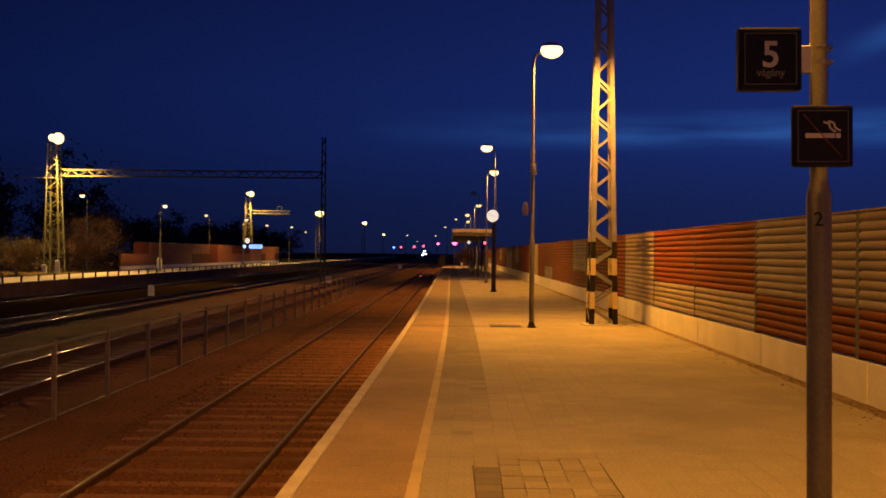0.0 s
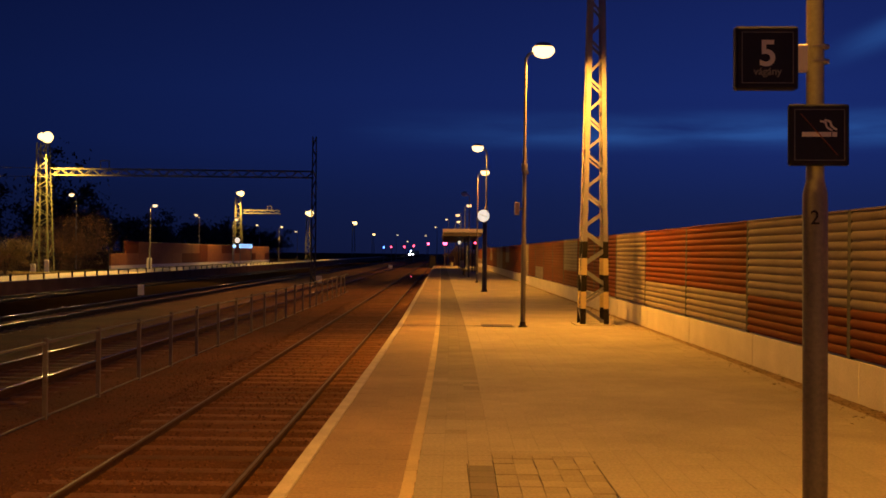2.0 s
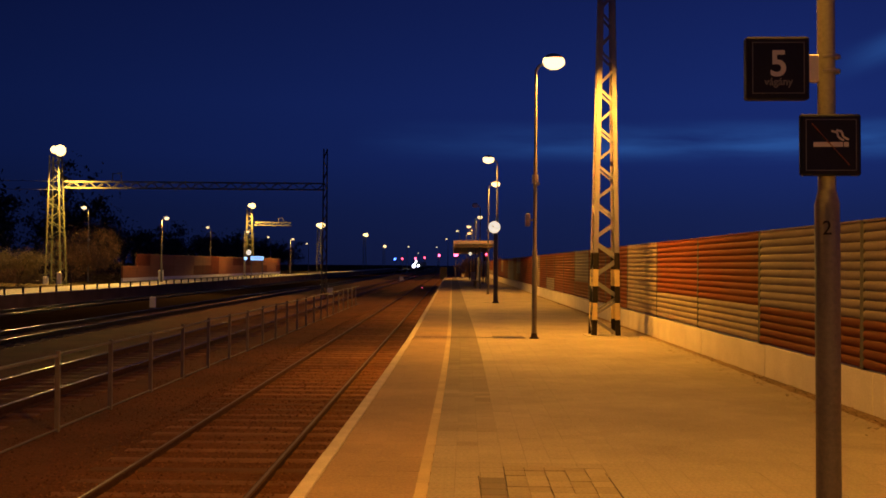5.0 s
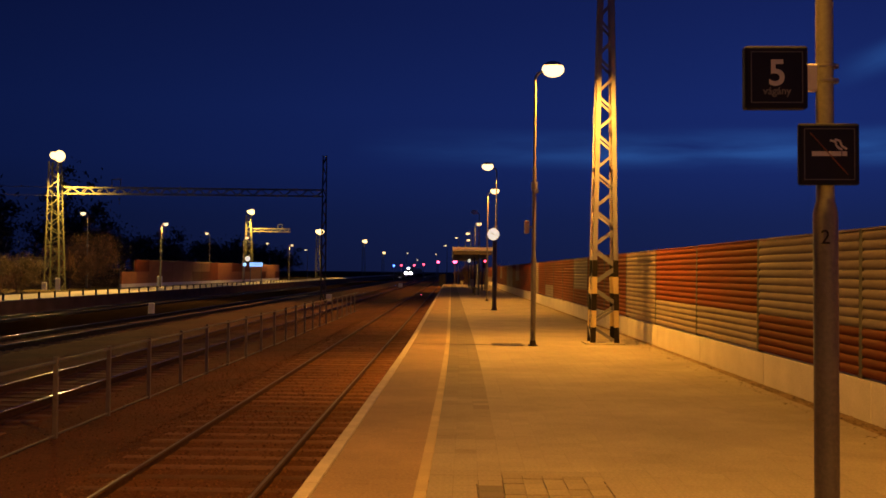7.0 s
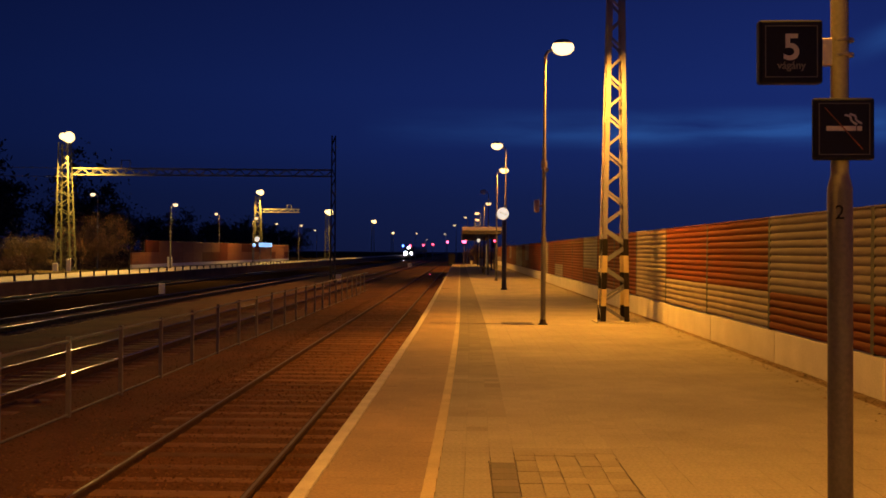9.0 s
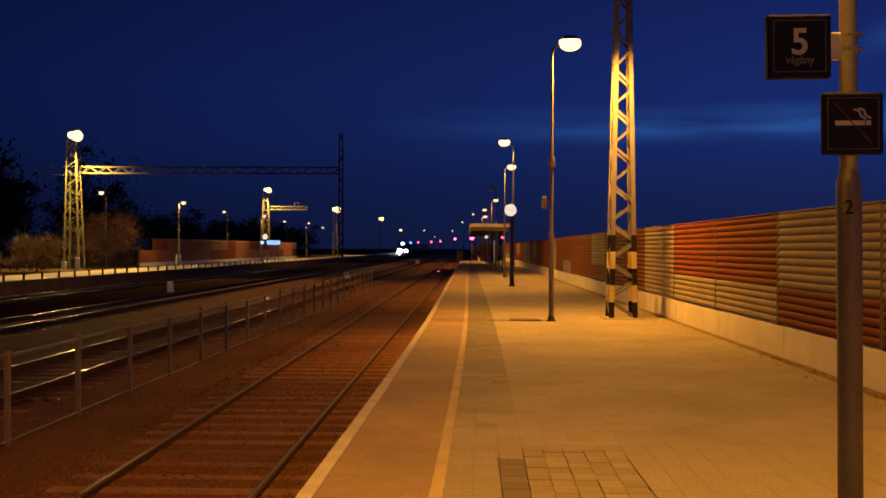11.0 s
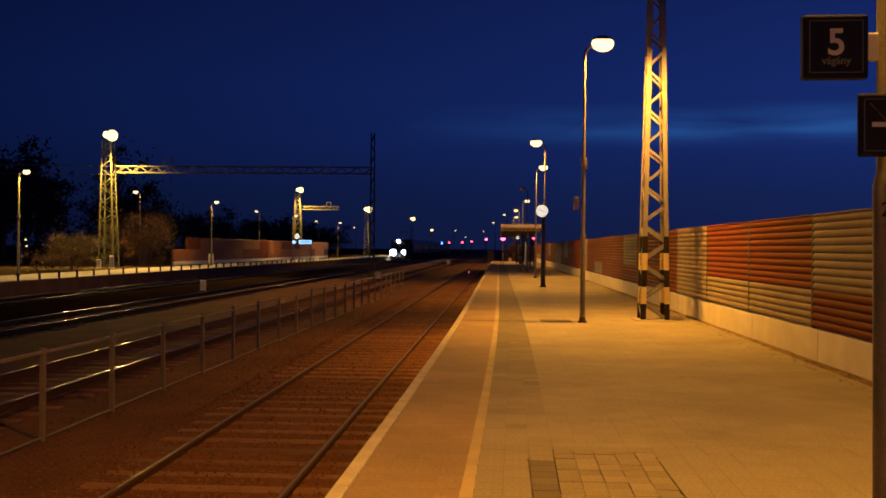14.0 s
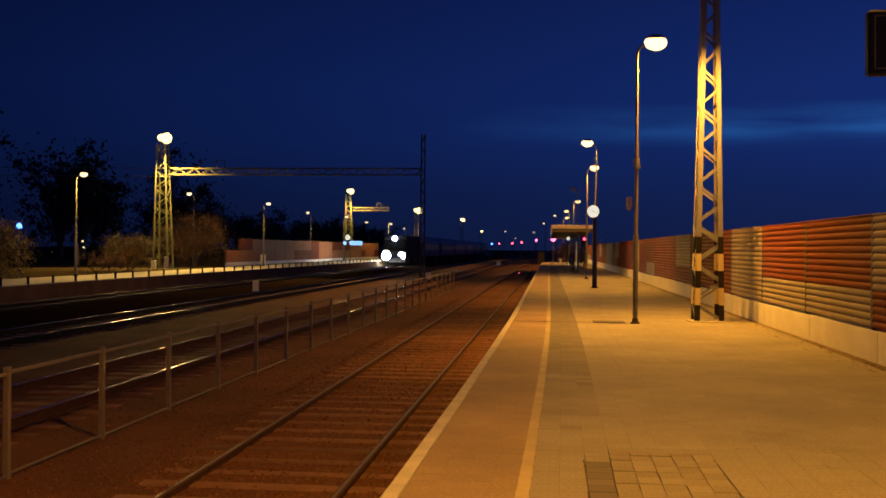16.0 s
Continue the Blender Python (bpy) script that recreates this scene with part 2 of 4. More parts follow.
M = dict(
    scrub=material("dry_scrub_ground", (0.055, 0.042, 0.022), 0.95, vary=0.5, scale=0.8, fine=14, bump=0.9, dist=0.05, spec=0.0),
    ground=material("trackside_soil", (0.150, 0.064, 0.027), 0.95, vary=0.45, scale=0.6, fine=22, bump=0.9, dist=0.03, spec=0.05),
    stone=material("ballast_stone", (0.165, 0.077, 0.036), 0.9, vary=0.3, scale=5, fine=50, bump=0.3, spread=0.4, spec=0.05),
    dark_ballast=material("dark_shaded_ballast", (0.022, 0.0135, 0.009), 0.95, vary=0.4, scale=2, fine=26, bump=0.9, dist=0.03, spec=0.0),
    sleeper=material("weathered_sleeper", (0.20, 0.105, 0.054), 0.85, vary=0.3, scale=3, fine=40, spread=0.25, spec=0.05),
    rail_side=material("rusty_rail", (0.085, 0.042, 0.021), 0.85, metal=0.0, spec=0.12, vary=0.35, scale=8, fine=80),
    shaded_rail=material("shade_black_rail", (0.014, 0.010, 0.007), 0.8, vary=0.35, scale=8, fine=80, spec=0.2),
    dull_rail=material("dull_rail_head", (0.085, 0.043, 0.022), 0.5, metal=0.25, vary=0.3, scale=3, fine=60, bump=0.05),
    rail_top=material("polished_rail_head", (0.30, 0.31, 0.33), 0.2, metal=1.0, vary=0.15, scale=3, fine=60, bump=0.03),
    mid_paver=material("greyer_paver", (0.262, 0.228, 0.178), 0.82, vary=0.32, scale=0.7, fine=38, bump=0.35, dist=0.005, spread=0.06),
    paver=material("grey_paver", (0.30, 0.265, 0.21), 0.82, vary=0.32, scale=0.7, fine=38, bump=0.35, dist=0.005, spread=0.045),
    red_paver=material("red_paver", (0.30, 0.213, 0.128), 0.82, vary=0.32, scale=0.7, fine=38, bump=0.35, dist=0.005, spread=0.045),
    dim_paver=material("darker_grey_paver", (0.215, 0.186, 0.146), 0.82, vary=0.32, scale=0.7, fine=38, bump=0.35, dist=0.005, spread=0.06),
    worn_paver=material("lifted_worn_paver", (0.29, 0.25, 0.185), 0.82, vary=0.3, scale=2.5, fine=45, bump=0.4, dist=0.006, spread=0.14),
    open_joint=material("dark_joint_dirt", (0.075, 0.058, 0.042), 0.95, vary=0.4, scale=9, fine=70),
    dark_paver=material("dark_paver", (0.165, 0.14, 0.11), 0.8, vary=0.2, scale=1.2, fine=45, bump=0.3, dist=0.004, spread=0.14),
    joint=material("joint_sand", (0.28, 0.24, 0.19), 0.95, vary=0.3, scale=4, fine=70),
    gravel=material("dirty_gravel", (0.24, 0.185, 0.125), 0.95, vary=0.5, scale=3, fine=28, bump=0.9, dist=0.02, spec=0.0),
    kerb=material("pale_kerb_concrete", (0.50, 0.45, 0.36), 0.8, vary=0.22, scale=2.5, fine=50, spread=0.08),
    yellow=material("worn_yellow_paver", (0.43, 0.34, 0.19), 0.75, vary=0.2, scale=3, fine=50, spread=0.08),
    far_face=material("brown_platform_face", (0.17, 0.112, 0.07), 0.9, vary=0.35, scale=0.7, fine=20, spec=0.0),
    concrete=material("weathered_concrete", (0.36, 0.33, 0.28), 0.85, vary=0.2, scale=1.4, fine=40),
    plinth=material("pale_plinth_concrete", (0.72, 0.68, 0.65), 0.85, vary=0.15, scale=1.6, fine=40, spread=0.06),
    faded_panel=material("faded_red_barrier_panel", (0.32, 0.145, 0.075), 0.65, vary=0.15, scale=2, fine=60, bump=0.15, spread=0.08, spec=0.03),
    red_panel=material("red_barrier_panel", (0.165, 0.048, 0.022), 0.65, vary=0.15, scale=2, fine=60, bump=0.15, spread=0.08, spec=0.03),
    grey_panel=material("grey_barrier_panel", (0.265, 0.225, 0.21), 0.65, vary=0.15, scale=2, fine=60, bump=0.15, spread=0.08, spec=0.03),
    steel=material("galvanised_steel", (0.30, 0.29, 0.27), 0.55, metal=0.4, vary=0.2, scale=5, fine=70),
    pole=material("grey_painted_pole", (0.165, 0.155, 0.14), 0.55, metal=0.2, vary=0.3, scale=3, fine=50, bump=0.05, dist=0.002),
    mast=material("pale_mast_paint", (0.19, 0.19, 0.24), 0.7, vary=0.18, scale=4, fine=60),
    mast_green=material("olive_mast_paint", (0.15, 0.155, 0.075), 0.7, vary=0.2, scale=4, fine=60),
    dark_steel=material("dimmed_dark_steel", (0.07, 0.065, 0.055), 0.7, metal=0.2, vary=0.3, scale=4, fine=60),
    black=material("black_paint", (0.018, 0.015, 0.013), 0.7, spec=0.15, vary=0.3, scale=5, fine=60),
    hazard=material("hazard_yellow_paint", (0.58, 0.47, 0.26), 0.65, vary=0.15, scale=5, fine=60),
    sign_blue=material("dark_blue_sign", (0.006, 0.008, 0.026), 0.6, spec=0.2, vary=0.2, scale=5, fine=60, bump=0.02),
    sign_white=material("sign_white", (0.62, 0.60, 0.58), 0.5, vary=0.05, scale=5, fine=60, bump=0.02),
    sign_grey=material("sign_grey", (0.16, 0.155, 0.15), 0.5, vary=0.05, scale=5, fine=60, bump=0.02),
    sign_line=material("sign_border", (0.10, 0.10, 0.12), 0.5, vary=0.05, scale=5, fine=60, bump=0.02),
    sign_red=material("sign_red", (0.22, 0.05, 0.02), 0.5, vary=0.1, scale=5, fine=60, bump=0.02),
    blue_post=material("dark_blue_post", (0.03, 0.035, 0.07), 0.55, vary=0.2, scale=5, fine=60),
    fence=material("galvanised_fence", (0.19, 0.148, 0.112), 0.65, metal=0.05, vary=0.2, scale=6, fine=70),
    iron=material("cast_iron", (0.06, 0.05, 0.045), 0.6, metal=0.5, vary=0.3, scale=8, fine=80),
    white=material("white_paint", (0.75, 0.72, 0.66), 0.6, vary=0.12, scale=4, fine=50),
    roof=material("shelter_fascia", (0.88, 0.83, 0.72), 0.6, vary=0.1, scale=3, fine=50),
    shelter_dark=material("shelter_panel", (0.10, 0.08, 0.06), 0.5, vary=0.2, scale=3, fine=50),
    leaf=material("olive_leaf", (0.22, 0.165, 0.062), 0.75, vary=0.4, scale=3, fine=30, bump=0, spread=0.4),
    dry_leaf=material("dry_brown_leaf", (0.20, 0.115, 0.055), 0.8, vary=0.4, scale=3, fine=30, bump=0, spread=0.4),
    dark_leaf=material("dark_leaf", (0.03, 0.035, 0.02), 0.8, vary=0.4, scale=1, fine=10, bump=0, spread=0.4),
    litter=material("dead_leaf", (0.23, 0.165, 0.095), 0.9, vary=0.4, scale=3, fine=30, bump=0, spread=0.5),
    bark=material("bark", (0.09, 0.065, 0.045), 0.9, vary=0.35, scale=6, fine=40),
    loco=material("locomotive_paint", (0.013, 0.014, 0.020), 0.6, vary=0.2, scale=2, fine=40, bump=0.05, spec=0.03),
    coach=material("coach_paint", (0.022, 0.024, 0.024), 0.45, vary=0.2, scale=2, fine=40, bump=0.05),
    glass=material("dark_glass", (0.01, 0.012, 0.015), 0.12, vary=0.1, scale=2, fine=40, bump=0),
    under=material("underframe_grime", (0.03, 0.027, 0.025), 0.8, vary=0.3, scale=4, fine=40),
    bowl=glow("sodium_bowl", (1.0, 0.66, 0.30), 2.6),
    far_bowl=glow("warm_bowl", (1.0, 0.74, 0.42), 1.7),
    small_bowl=glow("distant_bowl", (1.0, 0.70, 0.34), 1.5),
    flood=glow("floodlight_glass", (1.0, 0.66, 0.24), 3.2),
    clock=glow("clock_face", (1.0, 0.88, 0.72), 0.85),
    headlight=glow("headlight", (0.92, 0.97, 1.0), 230),
    toplight=glow("top_light", (0.92, 0.97, 1.0), 160),
    red=glow("red_signal", (1.0, 0.07, 0.16), 5),
    pink=glow("red_signal_bright", (1.0, 0.10, 0.26), 6),
    blue=glow("blue_light", (0.08, 0.2, 1.0), 6),
    blue_sign=glow("lit_blue_sign", (0.30, 0.55, 1.0), 1.5),
    coach_window=glow("lit_coach_window", (1.0, 0.85, 0.6), 0.006, 0.03),
)


# ---- mesh helpers ----
def box(bm, x0, x1, y0, y1, z0, z1, bevel=0.0):
    r = bmesh.ops.create_cube(bm, size=1, matrix=Matrix.LocRotScale(((x0 + x1) / 2, (y0 + y1) / 2, (z0 + z1) / 2), None, (x1 - x0, y1 - y0, z1 - z0)))
    if bevel:
        edges = {e for v in r["verts"] for e in v.link_edges}
        bmesh.ops.bevel(bm, geom=list(edges), offset=bevel, segments=2, affect="EDGES", profile=0.5)


def tube(bm, a, b, r0, r1=None, n=12, caps=True):
    a, b = Vector(a), Vector(b)
    d = b - a
    m = Matrix.Translation((a + b) / 2) @ d.to_track_quat("Z", "Y").to_matrix().to_4x4()
    bmesh.ops.create_cone(bm, cap_ends=caps, segments=n, radius1=r0, radius2=r0 if r1 is None else r1, depth=d.length, matrix=m)


def bar(bm, a, b, w, h):
    """A rectangular bar from a to b."""
    a, b = Vector(a), Vector(b)
    d = b - a
    m = Matrix.Translation((a + b) / 2) @ d.to_track_quat("Z", "Y").to_matrix().to_4x4() @ Matrix.Diagonal((w, h, d.length, 1))
    bmesh.ops.create_cube(bm, size=1, matrix=m)


def angle_bar(bm, a, b, w, t, sx, sy):
    """An L-section leg between a and b, its flanges towards sx and sy."""
    a, b = Vector(a), Vector(b)
    for dx, dy in ((w, t), (t, w)):
        rings = [[bm.verts.new(p + Vector((sx * u * dx, sy * v * dy, 0))) for u, v in ((0, 0), (1, 0), (1, 1), (0, 1))] for p in (a, b)]
        for i in range(4):
            bm.faces.new((rings[0][i], rings[0][(i + 1) % 4], rings[1][(i + 1) % 4], rings[1][i]))
        bm.faces.new(rings[0][::-1])
        bm.faces.new(rings[1])
    bmesh.ops.recalc_face_normals(bm, faces=bm.faces)


def lathe(bm, rings, n=16):
    """A turned shape from (radius, z) rings."""
    loops = [[bm.verts.new((r * math.cos(6.28319 * i / n), r * math.sin(6.28319 * i / n), z)) for i in range(n)] for r, z in rings]
    for a, b in zip(loops, loops[1:]):
        for i in range(n):
            bm.faces.new((a[i], a[(i + 1) % n], b[(i + 1) % n], b[i]))
    bm.faces.new(loops[0][::-1])
    bm.faces.new(loops[-1])


def ball(bm, c, r, sx=1, sy=1, sz=1, u=16, v=10):
    bmesh.ops.create_uvsphere(bm, u_segments=u, v_segments=v, radius=r, matrix=Matrix.LocRotScale(c, None, (sx, sy, sz)))


def extrude_profile(bm, pts, y0, y1, closed=True):
    """A profile of (x, z) points drawn out along y."""
    a = [bm.verts.new((x, y0, z)) for x, z in pts]
    b = [bm.verts.new((x, y1, z)) for x, z in pts]
    n = len(pts)
    for i in range(n if closed else n - 1):
        j = (i + 1) % n
        bm.faces.new((a[i], a[j], b[j], b[i]))
    if closed:
        bm.faces.new(a[::-1])
        bm.faces.new(b)


def mesh(name, bm, mat, smooth=False):
    bmesh.ops.recalc_face_normals(bm, faces=bm.faces)
    me = bpy.data.meshes.new(name)
    bm.to_mesh(me)
    bm.free()
    me.materials.append(mat)
    if smooth:
        me.shade_smooth()
        me.set_sharp_from_angle(angle=radians(40))
    return me


def part(name, bm, mat, parent=None, label="", smooth=False):
    ob = new(name, mesh(name, bm, mat, smooth))
    ob.parent = parent
    if label:
        ob["label"] = label
    return ob


def piece(name, me, parent, loc, label=""):
    ob = new(name, me)
    ob.parent = parent
    ob.location = loc
    if label:
        ob["label"] = label
    return ob


def thing(name, loc, label, category, group="", kind=""):
    ob = new(name)
    ob.empty_display_size = 0.2
    ob.location = loc
    return tagged(ob, label, category, group, kind)


def B():
    return bmesh.new()


def letters(text, size, depth, mat, parent, name, place, turn=(90, 0, 0), bold=0.0):
    c = bpy.data.curves.new(name, "FONT")
    c.body, c.size, c.extrude, c.align_x, c.align_y = text, size, depth, "CENTER", "CENTER"
    c.offset = bold
    tmp = bpy.data.objects.new("tmp_text", c)
    scene.collection.objects.link(tmp)
    dg = bpy.context.evaluated_depsgraph_get()
    me = bpy.data.meshes.new_from_object(tmp.evaluated_get(dg))
    bpy.data.objects.remove(tmp)
    me.materials.clear()
    me.materials.append(mat)
    ob = new(name, me)
    ob.parent = parent
    ob.matrix_basis = pose(*place, *turn)
    return ob


# ---- ground and tracks ----
RAIL = -0.55
TRACKS = [-2.615, -7.44, -13.07, -19.5]
BED_RISE = 0.065  # the nearest track is packed higher about its rails


def build_ground():
    bm = B()
    xs = [-2500, -120, -40, -1.2, 6, 60, 2500]
    ys = [-2500, -60, 0, 60, 200, 900, 2500]
    vs = [[bm.verts.new((x, y, -0.76)) for y in ys] for x in xs]
    for i in range(len(xs) - 1):
        for j in range(len(ys) - 1):
            bm.faces.new((vs[i][j], vs[i + 1][j], vs[i + 1][j + 1], vs[i][j + 1]))
    bm2 = B()
    extrude_profile(bm2, [(-12.5, -0.77), (-1.0, -0.77), (-1.0, -0.72), (-12.2, -0.72)], -20, 900)
    tagged(part("ballast_bed", bm2, M["ground"]), "dusty brown fine ballast around the sleepers", "ballast", "ballast beds", "stuff")
    bm3 = B()
    extrude_profile(bm3, [(-4.9, -0.77), (-0.9, -0.77), (-0.9, -0.711 + BED_RISE), (-4.0, -0.711 + BED_RISE), (-4.35, -0.72)], -20, 900)
    tagged(part("ballast_bed", bm3, M["ground"]), "brown fine ballast packed between rails and sleepers", "ballast", "ballast beds", "stuff")
    tagged(part("ground", bm, M["ground"]), "dark brown trackside soil and ballast dust", "ground", kind="structure")


def build_tracks():
    sl = B()
    extrude_profile(sl, [(-0.13, -0.9), (0.13, -0.9), (0.12, -0.715), (0.09, -0.70), (-0.09, -0.70), (-0.12, -0.715)], -1.25, 1.25)
    bmesh.ops.rotate(sl, verts=sl.verts, cent=(0, 0, 0), matrix=Matrix.Rotation(radians(90), 3, "Z"))
    sleeper_mesh = mesh("sleeper", sl, M["sleeper"])
    for k, x in enumerate(TRACKS):
        tr = thing("railway_track", (x, 0, -0.05 if k == 3 else 0), "straight railway track of rusty steel rails on sleepers", "track", "parallel tracks", "structure")
        for s in (-0.752, 0.752):
            bm = B()
            extrude_profile(bm, [(s - 0.06, -0.73), (s + 0.06, -0.73), (s + 0.06, -0.705), (s + 0.012, -0.685), (s + 0.012, -0.60), (s + 0.034, -0.585), (s + 0.036, -0.561), (s + 0.026, -0.5535),
                                 (s - 0.026, -0.5535), (s - 0.036, -0.561), (s - 0.036, -0.585), (s - 0.012, -0.60), (s - 0.012, -0.685), (s - 0.06, -0.705)], -20, 1400)
            # far rails get a near-black colour that stands for their shaded sides
            rail = part("rail", bm, M["rail_side" if k < 2 else "shaded_rail"], tr, "rusty steel rail" if k < 2 else "steel rail coloured near black for its shaded side")
            bm = B()
            extrude_profile(bm, [(s - 0.018, -0.557), (s + 0.018, -0.557), (s + 0.016, -0.5515), (s + 0.010, -0.55), (s - 0.010, -0.55), (s - 0.016, -0.5515)], -20, 1400)
            part("rail_head", bm, M["dull_rail" if k == 0 else "rail_top"], rail, "polished running surface")
        n = (200, 170, 150, 150)[k]
        y0 = (-9, -4, 8, 16)[k]
        for i in range(n):
            o = piece("sleeper", sleeper_mesh, tr, (random.uniform(-0.012, 0.012), y0 + 0.6 * i + random.uniform(-0.02, 0.02), random.uniform(-0.008, 0.006) + (BED_RISE if k == 0 else 0)))
            o.rotation_euler = (0, 0, radians(random.uniform(-0.7, 0.7)))
    # dark ballast shoulders of the two far tracks, shade mixed into the colour
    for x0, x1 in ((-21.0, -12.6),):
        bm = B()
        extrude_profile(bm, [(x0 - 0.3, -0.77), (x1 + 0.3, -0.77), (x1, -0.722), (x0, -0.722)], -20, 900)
        tagged(part("ballast_bed", bm, M["dark_ballast"]), "dark crushed stone bed under two tracks, shade mixed into its colour", "ballast", "ballast beds", "stuff")


def build_stones():
    """Loose crushed stone beside and between the rails."""
    rng = np.random.default_rng(5)
    base = np.array([(1, 0, 0), (-1, 0, 0), (0, 1, 0), (0, -1, 0), (0, 0, 1), (0, 0, -0.6)])
    faces = np.array([(0, 2, 4), (2, 1, 4), (1, 3, 4), (3, 0, 4), (2, 0, 5), (1, 2, 5), (3, 1, 5), (0, 3, 5)])
    n = 46000
    y = 6 + 44 * rng.random(n) ** 1.7
    x = rng.uniform(-5.6, -1.15, n)
    far = rng.random(n) < 0.22
    x[far] = rng.uniform(-10.5, -5.6, far.sum())
    y[far] += 6
    z = np.full(n, -0.727) + rng.uniform(-0.008, 0.008, n)
    z += 0.014 * (x > -4.2) + BED_RISE * np.clip((x + 4.35) / 0.35, 0, 1)
    s = rng.uniform(0.010, 0.024, n)
    a = rng.uniform(0, 6.28, n)
    v = base[None] * rng.uniform(0.6, 1.3, (n, 6, 1)) * s[:, None, None]
    c, d = np.cos(a)[:, None], np.sin(a)[:, None]
    vx = v[:, :, 0] * c - v[:, :, 1] * d + x[:, None]
    vy = v[:, :, 0] * d + v[:, :, 1] * c + y[:, None]
    vz = v[:, :, 2] + z[:, None]
    verts = np.stack([vx, vy, vz], -1).reshape(-1, 3)
    fs = (faces[None] + 6 * np.arange(n)[:, None, None]).reshape(-1, 3)
    me = bpy.data.meshes.new("ballast_stones")
    me.from_pydata(verts.tolist(), [], fs.tolist())
    me.materials.append(M["stone"])
    tagged(new("ballast_stones", me), "loose crushed brown ballast stones between the rails", "ballast", kind="stuff")


def build_litter():
    """Dead leaves and grit blown against the foot of the barrier."""
    rng = random.Random(31)
    vs, fs = [], []
    for i in range(3600):
        y = 5 + 40 * rng.random() ** 1.3
        x = WALL - 0.03 - abs(rng.gauss(0, 0.2)) - 0.10 * max(0, math.sin(y * 1.7) + math.sin(y * 0.63)) * rng.random()
        c = Vector((x, y, (0.0 if x < WALL - 0.45 else -0.012) + rng.uniform(0.004, 0.018)))
        r = rng.uniform(0.008, 0.03)
        a = rng.uniform(0, 6.28)
        u = Vector((math.cos(a), math.sin(a), rng.uniform(-0.3, 0.3))) * r
        w = Vector((-math.sin(a), math.cos(a), rng.uniform(-0.3, 0.3))) * r * 0.6
        k = len(vs)
        vs += [c - u, c - w * 0.9, c + u, c + w + Vector((0, 0, 0.006))]
        fs += [(k, k + 1, k + 2), (k, k + 2, k + 3)]
    me = bpy.data.meshes.new("leaf_litter")
    me.from_pydata([tuple(v) for v in vs], [], fs)
    me.materials.append(M["litter"])
    tagged(new("leaf_litter", me), "dead brown leaves and grit along the barrier foot", "leaf litter", kind="stuff")


# ---- platform ----
EDGE = -0.925
WALL = 4.72


def bend(y):
    """The near end of the platform swings slightly towards the track."""
    return -0.00034 * max(0.0, 29 - max(y, 4)) ** 2


